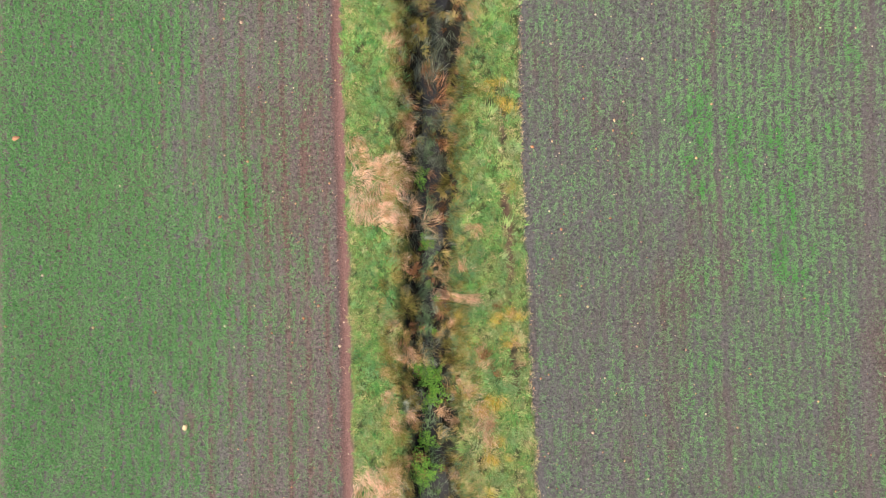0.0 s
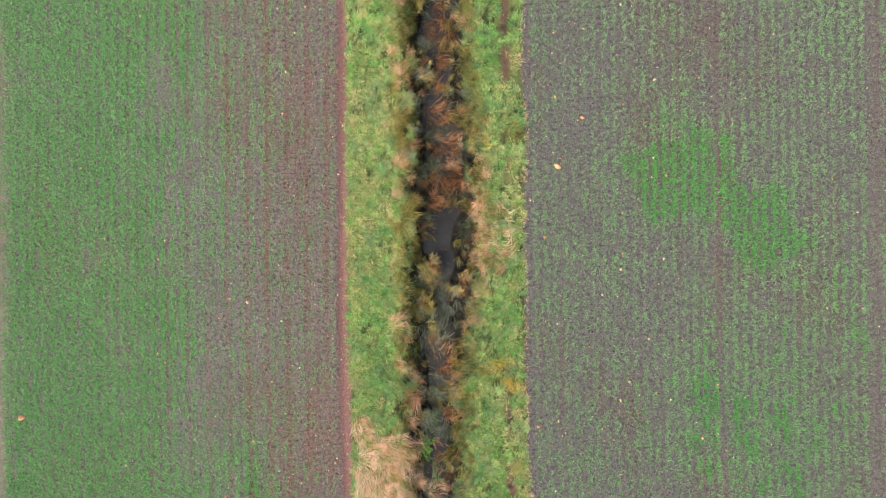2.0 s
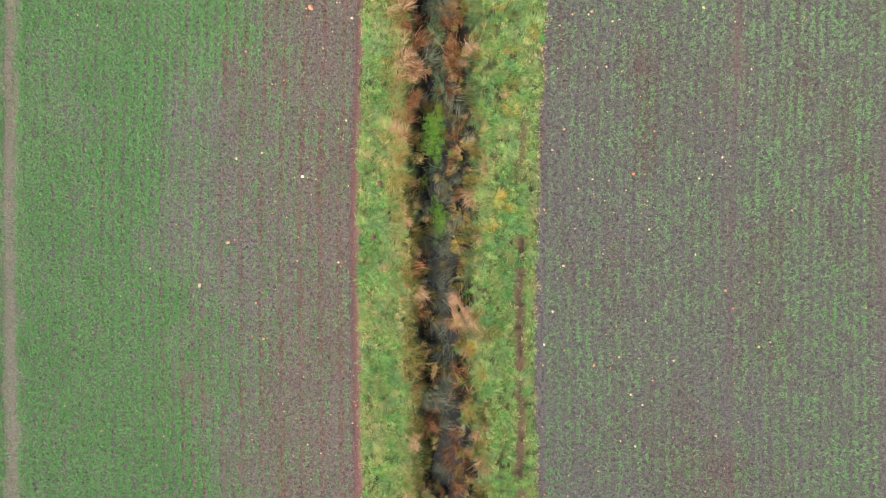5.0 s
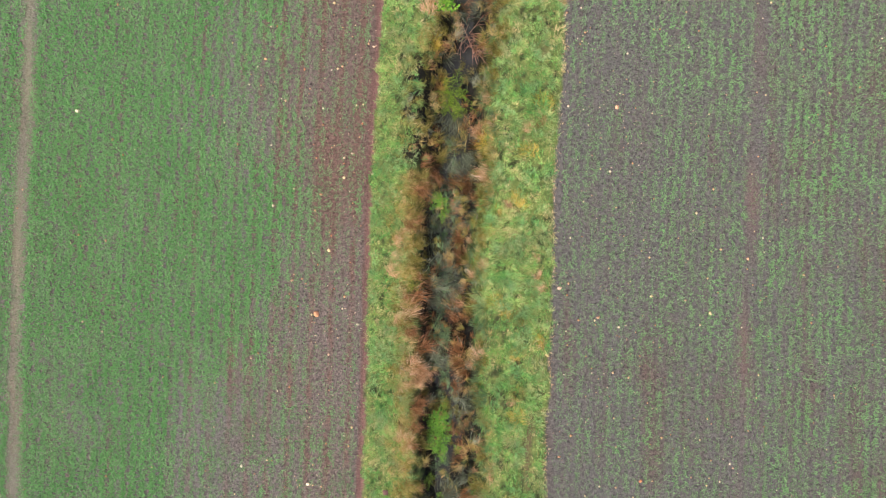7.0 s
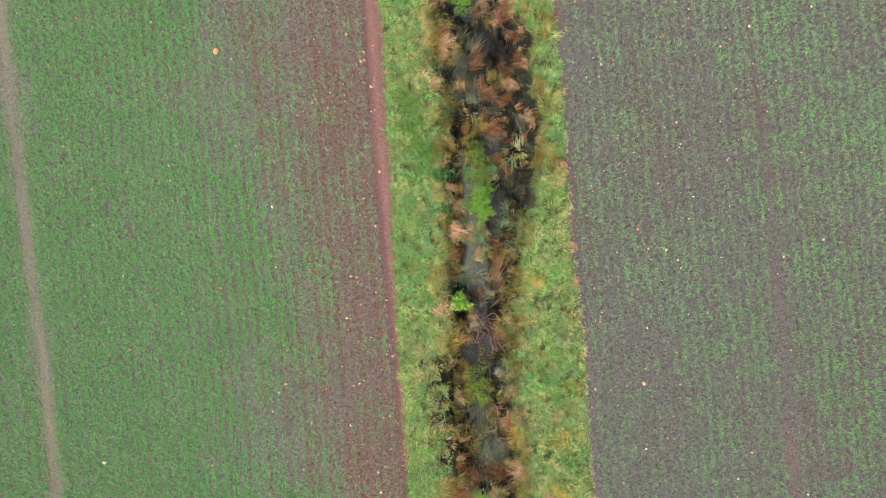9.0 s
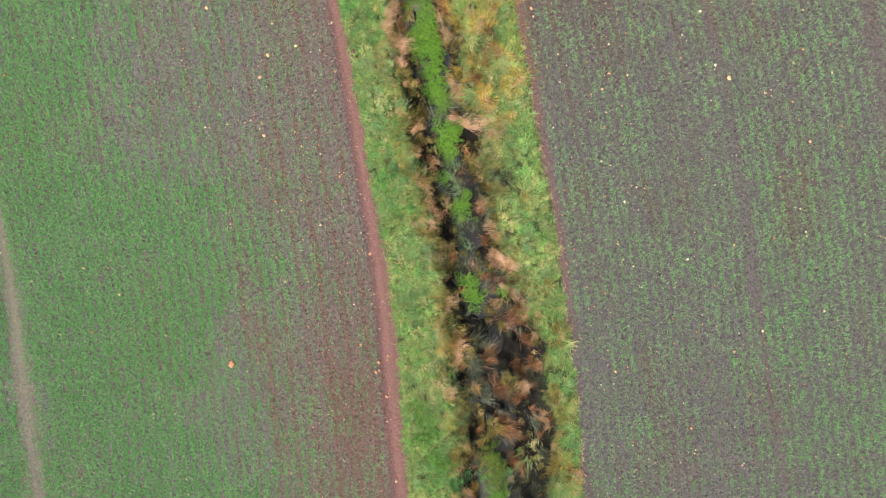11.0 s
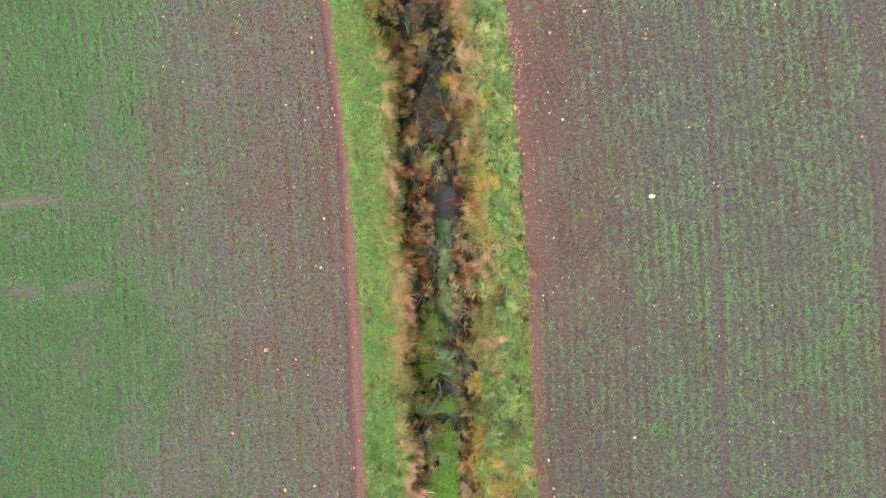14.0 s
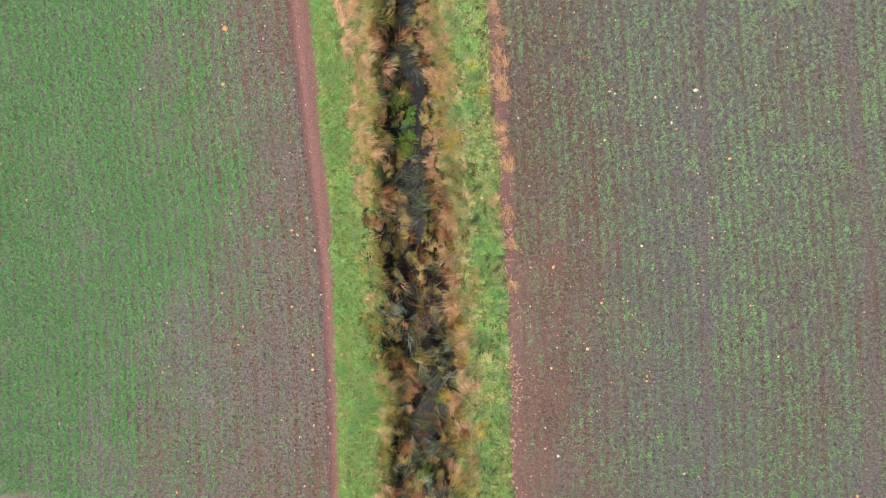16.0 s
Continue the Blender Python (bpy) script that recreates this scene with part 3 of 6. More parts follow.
DRY_R = curve_of([-60, -3, -1, 1, 4, 5, 6.5, 8, 20, 28, 31, 34, 36.5, 38, 47, 60], [0.25, 0.25, 0.05, 0.0, 0.1, 0.3, 0.25, 0.0, 0.0, 0.05, 0.1, 0.05, 0.15, 0.35, 0.35, 0.35])


def build_grass(side):
    n = 15500
    y = rng.uniform(-6.5, 49.5, n)
    if side < 0:
        lo, hi = edge_l(y) + 0.015, bank_l(y) - 0.12 + 0.08 * smooth(23, 24, y) * smooth(28.5, 27.5, y) - (0.2 + 0.6 * n3(2, y, 1, 0.3)) * SCRUB_L(y)
    else:
        lo, hi = bank_r(y) + 0.12 + 0.6 * SCRUB_R(y) * n3(8, y, 1, 0.3), edge_r(y) - 0.015
    x = lo + rng.random(n) * (hi - lo)
    dens = (1 - np.minimum(1, 1.7 * furrow_r(x, y) if side > 0 else 0)) * (1 - 0.85 * dark_gaps(x, y) * (1 - (smooth(33, 35, y) if side < 0 else 0))) * (1 - 0.95 * reed_bed(x, y))
    if side < 0:
        dens = dens * (1 - 0.5 * dark_bank(y) * smooth(0.6, 0.45, bank_l(y) - x + 0.2 * (n3(x, y, 0.2) - 0.5)))
    else:
        dens = dens * (1 - 0.6 * smooth(0.22, 0.0, edge_r(y) - x) * smooth(30, 34, y))
    keep = (rng.random(n) < dens) & (rng.random(n) < (hi - lo) / 1.5)
    x, y = x[keep], y[keep]
    n = len(x)
    across = (x - lo[keep]) / (hi - lo)[keep]
    edge = x - edge_l(y) if side < 0 else edge_r(y) - x
    patch = 0.45 * n4(x, y, 0.5, 0.8) + 0.35 * n5(x, y, 0.2) + 0.2 * n1(x, y, 0.09)
    if side < 0:
        tone = TONE_L(y) + 0.17 * smooth(0.55, 1.0, across) * (1 - smooth(19, 21, y) * smooth(28, 26, y))
    else:
        tone = TONE_R(y) + DRY_R(y) * smooth(0.55, 0.05, across) + 0.15 * smooth(0.45, 0.1, edge) * smooth(24, 12, y) + 0.2 * smooth(0.25, 0.0, edge) * smooth(33, 38, y)
    short = smooth(33, 35, y) * smooth(0.75, 0.6, across) if side < 0 else np.zeros(n)
    tone = tone + 0.045 + (0.8 - 0.5 * short) * (patch - 0.5) + rng.normal(0, 0.15, n) * (1 - 0.65 * short)
    pick = rng.random(n)
    tone = np.clip(tone + np.where(pick < 0.07, 0.25, 0) - np.where(pick > 0.86, 0.28, 0) * (1 - 0.8 * short) - 0.02 * short, 0.02, 0.95)
    long = (0.055 + 0.055 * n3(x, y, 0.22) + 0.03 * smooth(0.4, 0.0, bank_l(y) - 0.25 - x if side < 0 else x - bank_r(y) - 0.15)) * (1 - 0.35 * short)
    lie = 2.2 * np.pi * n6(x, y, 0.5) + rng.normal(0, 0.9, n)
    lie = np.where(edge < 0.05, np.where(rng.random(n) < 0.5, np.pi / 2, -np.pi / 2) + rng.normal(0, 0.5, n), lie)
    co, tri, t = clumped(x, y, 25, rng.uniform(0.035, 0.08, n), long, lie, tone, fan=0.8, stray=0.45, lean=(0.25, 1.05))
    ob = new("verge_grass", triangles("verge_grass", co, tri, MAT_GRASS, t))
    return tagged(ob, "rough green and yellowing grass beside the ditch", "grass", kind="stuff")


build_grass(-1)
build_grass(1)


# ---- coarse growth on the banks, hanging towards the water ----
def build_bank(side, count, mat, name, label, wet):
    """Tufts that hang down a bank: wet ones of grey-green herbs, the rest olive below and straw-coloured above."""
    y = rng.uniform(-6.5, 49.5, count)
    width = SCRUB_L(y) if side < 0 else SCRUB_R(y)
    off = rng.uniform(0.0, 0.40 if side < 0 else 0.32, count) + rng.random(count) * width
    x = bank_l(y) - off if side < 0 else bank_r(y) + off
    share = smooth(0.36, 0.52, n3(x, y, 0.16, 0.2)) * (0.4 + 0.6 * smooth(0.3, 0.7, n5(x + 30 * wet, y, 0.5, 0.9))) * (0.08 + 0.92 * smooth(0.04, 0.2, off))
    bare = dark_bank(y) * (0.25 if side < 0 else 0.0)
    keep = rng.random(count) < share * (1 - 0.9 * reed_bed(x, y)) * (1 - bare)
    x, y, off, width = x[keep], y[keep], off[keep], width[keep]
    n = len(x)
    high = smooth(0.08, 0.3 + 0.5 * np.mean(width), off)
    dry = (0.42 if side < 0 else 0.55) * high + 0.25 * smooth(38, 43, y) + 0.2 * smooth(0.4, 0.75, n4(x, y, 0.7, 1.6))
    if side < 0:
        dry = dry - 0.2 * dark_bank(y) + 0.14 * smooth(34, 35.5, y) * smooth(40, 39, y) - 0.12 * smooth(36.8, 37.5, y) * smooth(44, 43, y) * (1 - high)
    tone = (0.3 + 0.4 * n2(x, y, 0.4) if wet else 0.08 + dry) + rng.normal(0, 0.14, n)
    az = (0 if side < 0 else np.pi) + 2.2 * (n6(x, y, 0.4) - 0.5) + rng.normal(0, 0.55, n)
    co, tri, t = clumped(x, y, 20, rng.uniform(0.03, 0.08, n), rng.uniform(0.09, 0.2, n), az, np.clip(tone, 0.02, 0.95), fan=0.35, stray=0.3, lean=(0.3, 1.15), curl=(0.3, 1.0), width=(0.004, 0.0075), jitter=0.08)
    return tagged(new(name, triangles(name, co, tri, mat, t)), label, "grass", kind="stuff")


build_bank(-1, 8500, MAT_OLIVE, "bank_grass", "olive and straw-coloured coarse grass hanging down the ditch bank", 0)
build_bank(1, 6500, MAT_OLIVE, "bank_grass", "olive and straw-coloured coarse grass hanging down the ditch bank", 0)
build_bank(1, 3600, MAT_RUSH, "bank_herbs", "grey-green grass and herbs on the ditch bank", 1)
build_bank(-1, 1200, MAT_GRASS, "bank_herbs", "grey-green grass and herbs on the ditch bank", 1)


# ---- tangled wet growth in the ditch bottom ----
OPEN = [(22.15, 0.45), (4.9, 0.7), (8.6, 1.0), (10.8, 1.6), (17.9, 0.7), (19.0, 0.4), (26.9, 0.4), (28.9, 0.6), (30.0, 0.5), (38.5, 0.45), (40.3, 0.6), (43.6, 0.8), (45.6, 0.8), (46.9, 0.4), (0.8, 0.5), (-0.6, 0.5), (-3.1, 0.4)]


def build_ditch_growth(count, mat, name, label, shift, tone_low, tone_high, length):
    y = rng.uniform(-6.5, 49.5, count)
    a, b = bank_l(y) - 0.2 - 0.7 * SCRUB_L(y), bank_r(y) + 0.15 + 0.4 * SCRUB_R(y)
    x = a + (b - a) * rng.random(count)
    clear = np.zeros(count)
    for oy, half in OPEN:
        clear = np.maximum(clear, smooth(1.2, 0.6, np.abs(y - oy) / half))
    z = height(x, y)
    cover = smooth(0.44, 0.54, 0.6 * n3(x + shift, y, 0.22, 0.3) + 0.4 * n1(x + shift, y, 0.09)) * (0.35 + 0.65 * mound(x, y))
    keep = rng.random(count) < cover * (1 - 0.7 * reed_bed(x, y)) * (1 - 0.75 * np.clip(island(x, y), 0, 1)) * (1 - (0.9 + 0.1 * clear) * (1 - 0.6 * choked(y)) * smooth(-0.52, -0.57, z)) * (1 - 0.7 * smooth(-0.14, 0.0, z))
    x, y, z = x[keep], y[keep], z[keep]
    n = len(x)
    az = 2.8 * np.pi * n6(x + shift, y, 0.35) + rng.normal(0, 0.7, n)
    # tone rises with height: lit tops and shaded lows put into the colour
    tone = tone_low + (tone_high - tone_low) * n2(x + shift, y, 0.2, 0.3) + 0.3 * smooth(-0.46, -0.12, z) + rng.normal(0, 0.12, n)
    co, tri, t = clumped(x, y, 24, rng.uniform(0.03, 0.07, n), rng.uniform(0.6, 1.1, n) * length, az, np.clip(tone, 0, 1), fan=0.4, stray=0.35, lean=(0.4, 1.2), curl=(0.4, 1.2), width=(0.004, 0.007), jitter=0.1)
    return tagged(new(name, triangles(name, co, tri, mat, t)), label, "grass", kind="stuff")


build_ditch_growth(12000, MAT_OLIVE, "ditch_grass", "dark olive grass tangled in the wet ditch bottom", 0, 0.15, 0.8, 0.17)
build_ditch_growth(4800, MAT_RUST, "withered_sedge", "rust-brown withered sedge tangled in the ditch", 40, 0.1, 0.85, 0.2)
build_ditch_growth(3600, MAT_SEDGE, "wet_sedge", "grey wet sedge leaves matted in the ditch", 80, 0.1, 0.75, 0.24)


# ---- tussocks ----
def tussock_mesh(name, mat, seed, count, radius, length, lean, curl, width, comb=0.0, tone=(0.3, 0.9), segs=4, locks=9):
    """Arching blades in several locks from one crown; comb pulls them to one side."""
    r = np.random.default_rng(seed)
    la = r.uniform(0, 2 * np.pi, locks)
    lx, ly = radius * np.sqrt(r.random(locks)) * np.cos(la), radius * np.sqrt(r.random(locks)) * np.sin(la)
    ld = np.arctan2(np.sin(la) + comb * r.normal(0, 0.35, locks), np.cos(la) + comb)
    lt, ll = r.uniform(-0.18, 0.18, locks), r.uniform(0.6, 1.2, locks)
    j = r.integers(0, locks, count)
    base = np.stack([lx[j] + r.normal(0, radius * 0.35, count), ly[j] + r.normal(0, radius * 0.35, count), np.full(count, -0.02)], 1)
    az = ld[j] + r.normal(0, 0.32, count)
    ln = length * ll[j] * r.uniform(0.45, 1.1, count)
    tn = np.clip(r.uniform(tone[0], tone[1], count) + lt[j], 0, 1)
    co, tri, t = blades(base, az, ln, r.uniform(lean[0], lean[1], count), r.uniform(curl[0], curl[1], count), width * r.uniform(0.6, 1.3, count), segs, tn, r.uniform(-0.5, 0.5, count))
    return triangles(name, co, tri, mat, t)


def tussock_kind(name, label, mat, group, seeds, thatch_mat, **kw):
    """Several tussocks of one kind, to be copied: leaf blades, with a matted base under them."""
    made = []
    for s in seeds:
        ob = tagged(new(name), label, "grass tussock", group)
        top = new("foliage", tussock_mesh("foliage", mat, s, **kw))
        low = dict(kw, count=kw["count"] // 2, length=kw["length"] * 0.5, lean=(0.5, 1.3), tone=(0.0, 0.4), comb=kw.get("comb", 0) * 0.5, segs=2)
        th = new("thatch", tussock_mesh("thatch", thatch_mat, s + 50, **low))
        top.parent = th.parent = ob
        tagged(top, kind="stuff"), tagged(th, kind="stuff")
        made.append(ob)
    return made


def plant(kinds, x, y, size, turn, used):
    """Sets a plant on the ground; the first uses of a kind are the built ones, later ones copies."""
    kind = kinds[int(rng.integers(len(kinds)))]
    z = max(float(height(x, y)), WATER_Z - 0.03)
    m = pose(x, y, z, 0, 0, turn) @ Matrix.Diagonal((size, size, size, 1))
    if kind.name not in used:
        used.add(kind.name)
        kind.matrix_basis = m
        return kind
    kind2 = copy_thing(kind, Matrix.Identity(4))
    kind2.matrix_basis = m
    return kind2


USED = set()
TAN = tussock_kind("straw_tussock", "straw-coloured dead grass tussock on the ditch bank", MAT_TAN, "straw tussocks on the banks", (1, 2, 3, 4, 5, 6), MAT_OLIVE, count=190, radius=0.17, length=0.42, lean=(0.4, 1.25), curl=(0.2, 0.9), width=0.0095, comb=1.7, tone=(0.25, 0.95), segs=3, locks=7)
RUST = tussock_kind("rusty_tussock", "rust-brown withered sedge tussock at the water's edge", MAT_RUST, "rusty tussocks in the ditch", (11, 12, 13, 14, 15), MAT_RUST, count=170, radius=0.16, length=0.44, lean=(0.4, 1.2), curl=(0.4, 1.0), width=0.009, comb=1.5, tone=(0.15, 0.9), segs=3, locks=6)
SEDGE = tussock_kind("sedge_tussock", "grey wet sedge tussock drooping over the water", MAT_SEDGE, "sedge tussocks in the ditch", (21, 22, 23, 24), MAT_SEDGE, count=170, radius=0.12, length=0.58, lean=(0.6, 1.35), curl=(0.2, 0.7), width=0.007, comb=1.5, tone=(0.25, 0.8), segs=4)
# sedge again in a darker tone, which holds the shade of the bank
DARK = tussock_kind("dark_sedge_tussock", "blackish wet sedge tussock with the bank's shade put into its tone", MAT_SEDGE, "sedge tussocks in the ditch", (25, 26, 27, 28), MAT_SEDGE, count=150, radius=0.15, length=0.46, lean=(0.5, 1.3), curl=(0.3, 1.0), width=0.008, comb=0.8, tone=(0.08, 0.62), segs=3)
OLIVE = tussock_kind("olive_tussock", "olive green and brown grass tussock on the ditch bank", MAT_OLIVE, "olive tussocks on the banks", (31, 32, 33, 34, 35), MAT_OLIVE, count=180, radius=0.17, length=0.38, lean=(0.3, 1.15), curl=(0.4, 1.1), width=0.0095, comb=0.9, tone=(0.12, 0.75), segs=3)
YELLOW = tussock_kind("yellow_grass_clump", "yellow-green clump of coarse verge grass", MAT_GRASS, "clumps in the verges", (41, 42, 43, 44), MAT_GRASS, count=170, radius=0.18, length=0.30, lean=(0.3, 1.1), curl=(0.3, 1.0), width=0.011, comb=0.7, tone=(0.5, 0.78), segs=3)
AMBER = tussock_kind("amber_grass_clump", "amber and tan withered clump in the verge grass", MAT_AMBER, "clumps in the verges", (45, 46, 47), MAT_AMBER, count=170, radius=0.18, length=0.32, lean=(0.4, 1.2), curl=(0.3, 1.0), width=0.011, comb=0.9, tone=(0.25, 0.9), segs=3)
LUSH = tussock_kind("lush_grass_clump", "fresh bright green clump of verge grass", MAT_GRASS, "clumps in the verges", (48, 49, 50), MAT_GRASS, count=170, radius=0.18, length=0.28, lean=(0.2, 1.0), curl=(0.3, 1.0), width=0.011, comb=0.5, tone=(0.15, 0.42), segs=3)
TEAL = tussock_kind("water_grass", "grey-green grass growing in the shallow ditch water", MAT_RUSH, "water grass in the ditch", (61, 62, 63), MAT_RUSH, count=180, radius=0.20, length=0.34, lean=(0.5, 1.3), curl=(0.2, 0.8), width=0.009, comb=0.8, tone=(0.25, 0.9), segs=3)


def to_ditch(x, y):
    """The turn that points from a bank to the ditch."""
    return 0 if x < (water_l(y) + water_r(y)) / 2 else 180


def plant_all(kinds, spots, full=0.26, reach=0.15):
    """Plants of one kind: x, y, half width and, for some, the turn by which they lie."""
    for x, y, r, *turn in spots:
        size, way = r / full * float(rng.uniform(0.85, 1.2)), float(turn[0] if turn else to_ditch(x, y) + rng.uniform(-75, 75))
        back = reach * size
        plant(kinds, x - back * math.cos(radians(way)), y - back * math.sin(radians(way)), size, way, USED)


# the tussocks, kind by kind, from the start of the walk to its end
plant_all(TAN, [(-0.84, -3.93, 0.14), (0.77, -3.37, 0.12), (0.22, -3.17, 0.14), (-0.79, -3.12, 0.12), (0.72, -3.12, 0.16), (0.06, -3.02, 0.16, 30), (0.87, -3.02, 0.1), (0.67, -2.82, 0.14, 80), (-0.95, -2.62, 0.14), (0.52, -2.51, 0.12, 330), (0.37, -2.31, 0.14, 330), (-1, -2.16, 0.1), (1.38, -2.01, 0.1), (0.72, -1.96, 0.12, 80), (-0.85, -1.81, 0.12), (0.67, -1.81, 0.08), (1.33, -1.6, 0.1), (-0.9, -1.35, 0.12, 200), (1.22, -1.15, 0.1), (0.06, -0.49, 0.1), (-0.09, -0.39, 0.12, 0), (0.57, 0.31, 0.14, 270), (-0.19, 0.46, 0.18, 0), (-0.09, 0.57, 0.12, 30), (-0.67, 1.88, 0.12), (-0.75, 2.18, 0.16, 200), (-0.85, 2.93, 0.1)])
plant_all(TAN, [(0.48, 3.69, 0.1), (0.51, 4.2, 0.12, 90), (0.86, 4.61, 0.1), (0.45, 4.81, 0.12), (0.61, 4.91, 0.12), (0.94, 4.91, 0.1), (0.55, 5.11, 0.16, 270), (0.96, 5.22, 0.12, 270), (0.66, 5.22, 0.1), (0.6, 5.42, 0.14), (0.45, 5.57, 0.1), (0.55, 5.67, 0.16, 0), (0.71, 5.77, 0.14, 40), (-0.68, 6.28, 0.08), (0.05, 6.48, 0.12), (0.3, 6.94, 0.14, 20), (0.5, 7.04, 0.12, 20), (-0.76, 7.39, 0.1), (-0.91, 7.84, 0.08), (-0.91, 8.1, 0.12), (-0.22, 8.18, 0.08), (-0.15, 8.35, 0.1), (-1.01, 8.45, 0.12), (-0.76, 8.5, 0.1), (-0.81, 8.85, 0.08), (-0.91, 9.26, 0.1), (-0.86, 9.46, 0.1)])
plant_all(TAN, [(-1.41, 12.47, 0.08), (-0.84, 12.71, 0.1), (0.32, 12.9, 0.08), (0.27, 12.95, 0.08), (0.39, 14.15, 0.08), (-0.12, 14.25, 0.08), (-1.06, 14.72, 0.12), (0.76, 15.5, 0.08), (-1.1, 15.77, 0.12), (-0.85, 15.87, 0.1), (-1, 15.92, 0.14), (-0.14, 15.96, 0.1), (-0.19, 16.21, 0.12), (1.33, 16.5, 0.08), (-1.14, 16.93, 0.12), (1.34, 17.5, 0.08), (1.25, 17.71, 0.08), (0.14, 17.77, 0.1), (-1.22, 17.84, 0.12), (0.09, 17.87, 0.14, 329), (1.25, 18.01, 0.08), (-1.17, 18.09, 0.12), (-1.17, 18.35, 0.12), (0.1, 18.38, 0.08), (-1.06, 18.5, 0.1), (0.76, 18.98, 0.1), (0.32, 19.9, 0.1)])
plant_all(TAN, [(1.13, 20.34, 0.1), (0.43, 20.86, 0.1), (1.8, 22.6, 0.1), (0.56, 22.61, 0.08), (0.52, 22.87, 0.1), (1.86, 23.2, 0.08), (0.5, 23.23, 0.12), (1.8, 24.37, 0.08), (-0.08, 24.55, 0.1), (1.85, 24.66, 0.1), (1.55, 25.2, 0.08), (1.53, 25.51, 0.1), (1.5, 25.71, 0.12, 354), (1.18, 26.27, 0.12), (1.29, 26.35, 0.1), (0.75, 26.44, 0.14), (1.55, 26.62, 0.1), (1.54, 27.18, 0.08), (1.45, 27.56, 0.08), (0.98, 27.84, 0.1), (1.32, 27.99, 0.1, 290), (1.21, 28.26, 0.12, 320), (1.2, 28.52, 0.1), (0.71, 28.66, 0.12, 320), (1.08, 28.7, 0.12), (1.18, 29.04, 0.1), (1.12, 29.25, 0.12)])
plant_all(TAN, [(0.07, 29.43, 0.1), (0.15, 29.62, 0.1), (0.98, 29.64, 0.1), (0.1, 29.94, 0.12), (-0.05, 30.27, 0.12), (0.04, 30.77, 0.1), (1.39, 30.85, 0.1), (1.5, 30.94, 0.14, 190), (1.63, 31.07, 0.1), (1.37, 31.37, 0.12), (1.99, 31.68, 0.1), (0.88, 31.81, 0.14), (2.01, 32.09, 0.1), (1.67, 32.25, 0.12), (0.01, 32.42, 0.1), (-0.04, 32.74, 0.12), (0.89, 32.79, 0.1), (1.51, 32.79, 0.12), (1.44, 33.01, 0.1), (-0.11, 33.05, 0.14), (0.91, 33.2, 0.12, 80), (0.09, 33.23, 0.12), (-0.06, 33.25, 0.14), (2.06, 33.26, 0.1), (1.05, 33.3, 0.08), (1.5, 33.41, 0.1), (0.04, 33.45, 0.12)])
plant_all(TAN, [(1.15, 33.66, 0.1), (-0.17, 33.75, 0.14), (1.09, 34.67, 0.1, 330), (1.45, 35.03, 0.12), (1.34, 35.18, 0.1), (-0.28, 35.37, 0.1), (-0.12, 35.48, 0.12), (-0.23, 35.58, 0.14), (1.39, 35.58, 0.12), (-0.13, 35.98, 0.14), (-0.28, 36.03, 0.14), (-0.08, 36.08, 0.1), (-0.18, 36.18, 0.16), (-0.33, 36.28, 0.1), (-0.23, 36.39, 0.14), (-0.28, 36.59, 0.12), (1.39, 36.75, 0.1), (-0.13, 36.79, 0.14), (2, 36.8, 0.1), (0.78, 37, 0.12), (0.78, 37.3, 0.12), (0.07, 37.3, 0.1), (0.88, 37.6, 0.1), (-0.44, 37.7, 0.08), (1.13, 37.71, 0.12), (1.03, 37.86, 0.16), (-0.39, 38.21, 0.1)])
plant_all(TAN, [(1.18, 38.31, 0.1), (-0.44, 38.36, 0.12), (-0.54, 38.46, 0.14), (0.88, 38.52, 0.08), (-0.39, 38.61, 0.1), (0.87, 38.67, 0.1), (0.72, 38.77, 0.14), (0.87, 38.97, 0.12), (0.74, 39.07, 0.12), (0.92, 39.12, 0.14, 80), (-0.49, 39.57, 0.1), (-0.55, 39.72, 0.1), (0.87, 39.88, 0.14), (-0.14, 40.01, 0.08), (-0.55, 40.03, 0.12), (0.77, 40.03, 0.16, 320), (-0.5, 40.38, 0.12), (0.87, 40.59, 0.14), (-0.6, 40.63, 0.1), (1.02, 40.64, 0.1), (0.77, 40.74, 0.1), (0.92, 40.84, 0.18, 45), (0.71, 41.25, 0.12), (0.76, 41.45, 0.16), (0.52, 41.79, 0.1), (0.61, 41.95, 0.14), (-0.91, 41.98, 0.12)])
plant_all(TAN, [(0.46, 41.99, 0.14), (1.54, 42.38, 0.12, 305), (0.53, 42.4, 0.14), (0.45, 42.7, 0.14), (0.21, 43.14, 0.1), (1.43, 43.18, 0.12), (-0.92, 43.3, 0.1), (0.4, 43.41, 0.14), (0.24, 43.5, 0.14), (-0.74, 43.62, 0.14), (1.34, 43.64, 0.14), (-0.9, 43.66, 0.1), (0.27, 43.7, 0.16), (-1.11, 43.8, 0.12), (-1.32, 43.88, 0.1), (1.07, 43.92, 0.12), (0.6, 43.98, 0.12, 85), (-1.29, 44.09, 0.12), (0.14, 44.1, 0.12), (-1.41, 44.39, 0.1), (-0.04, 44.39, 0.14), (-0.91, 44.43, 0.12), (-1.02, 44.57, 0.12), (-0.11, 44.59, 0.12), (1.27, 44.6, 0.12), (-1.33, 44.65, 0.12), (0.14, 44.71, 0.1)])
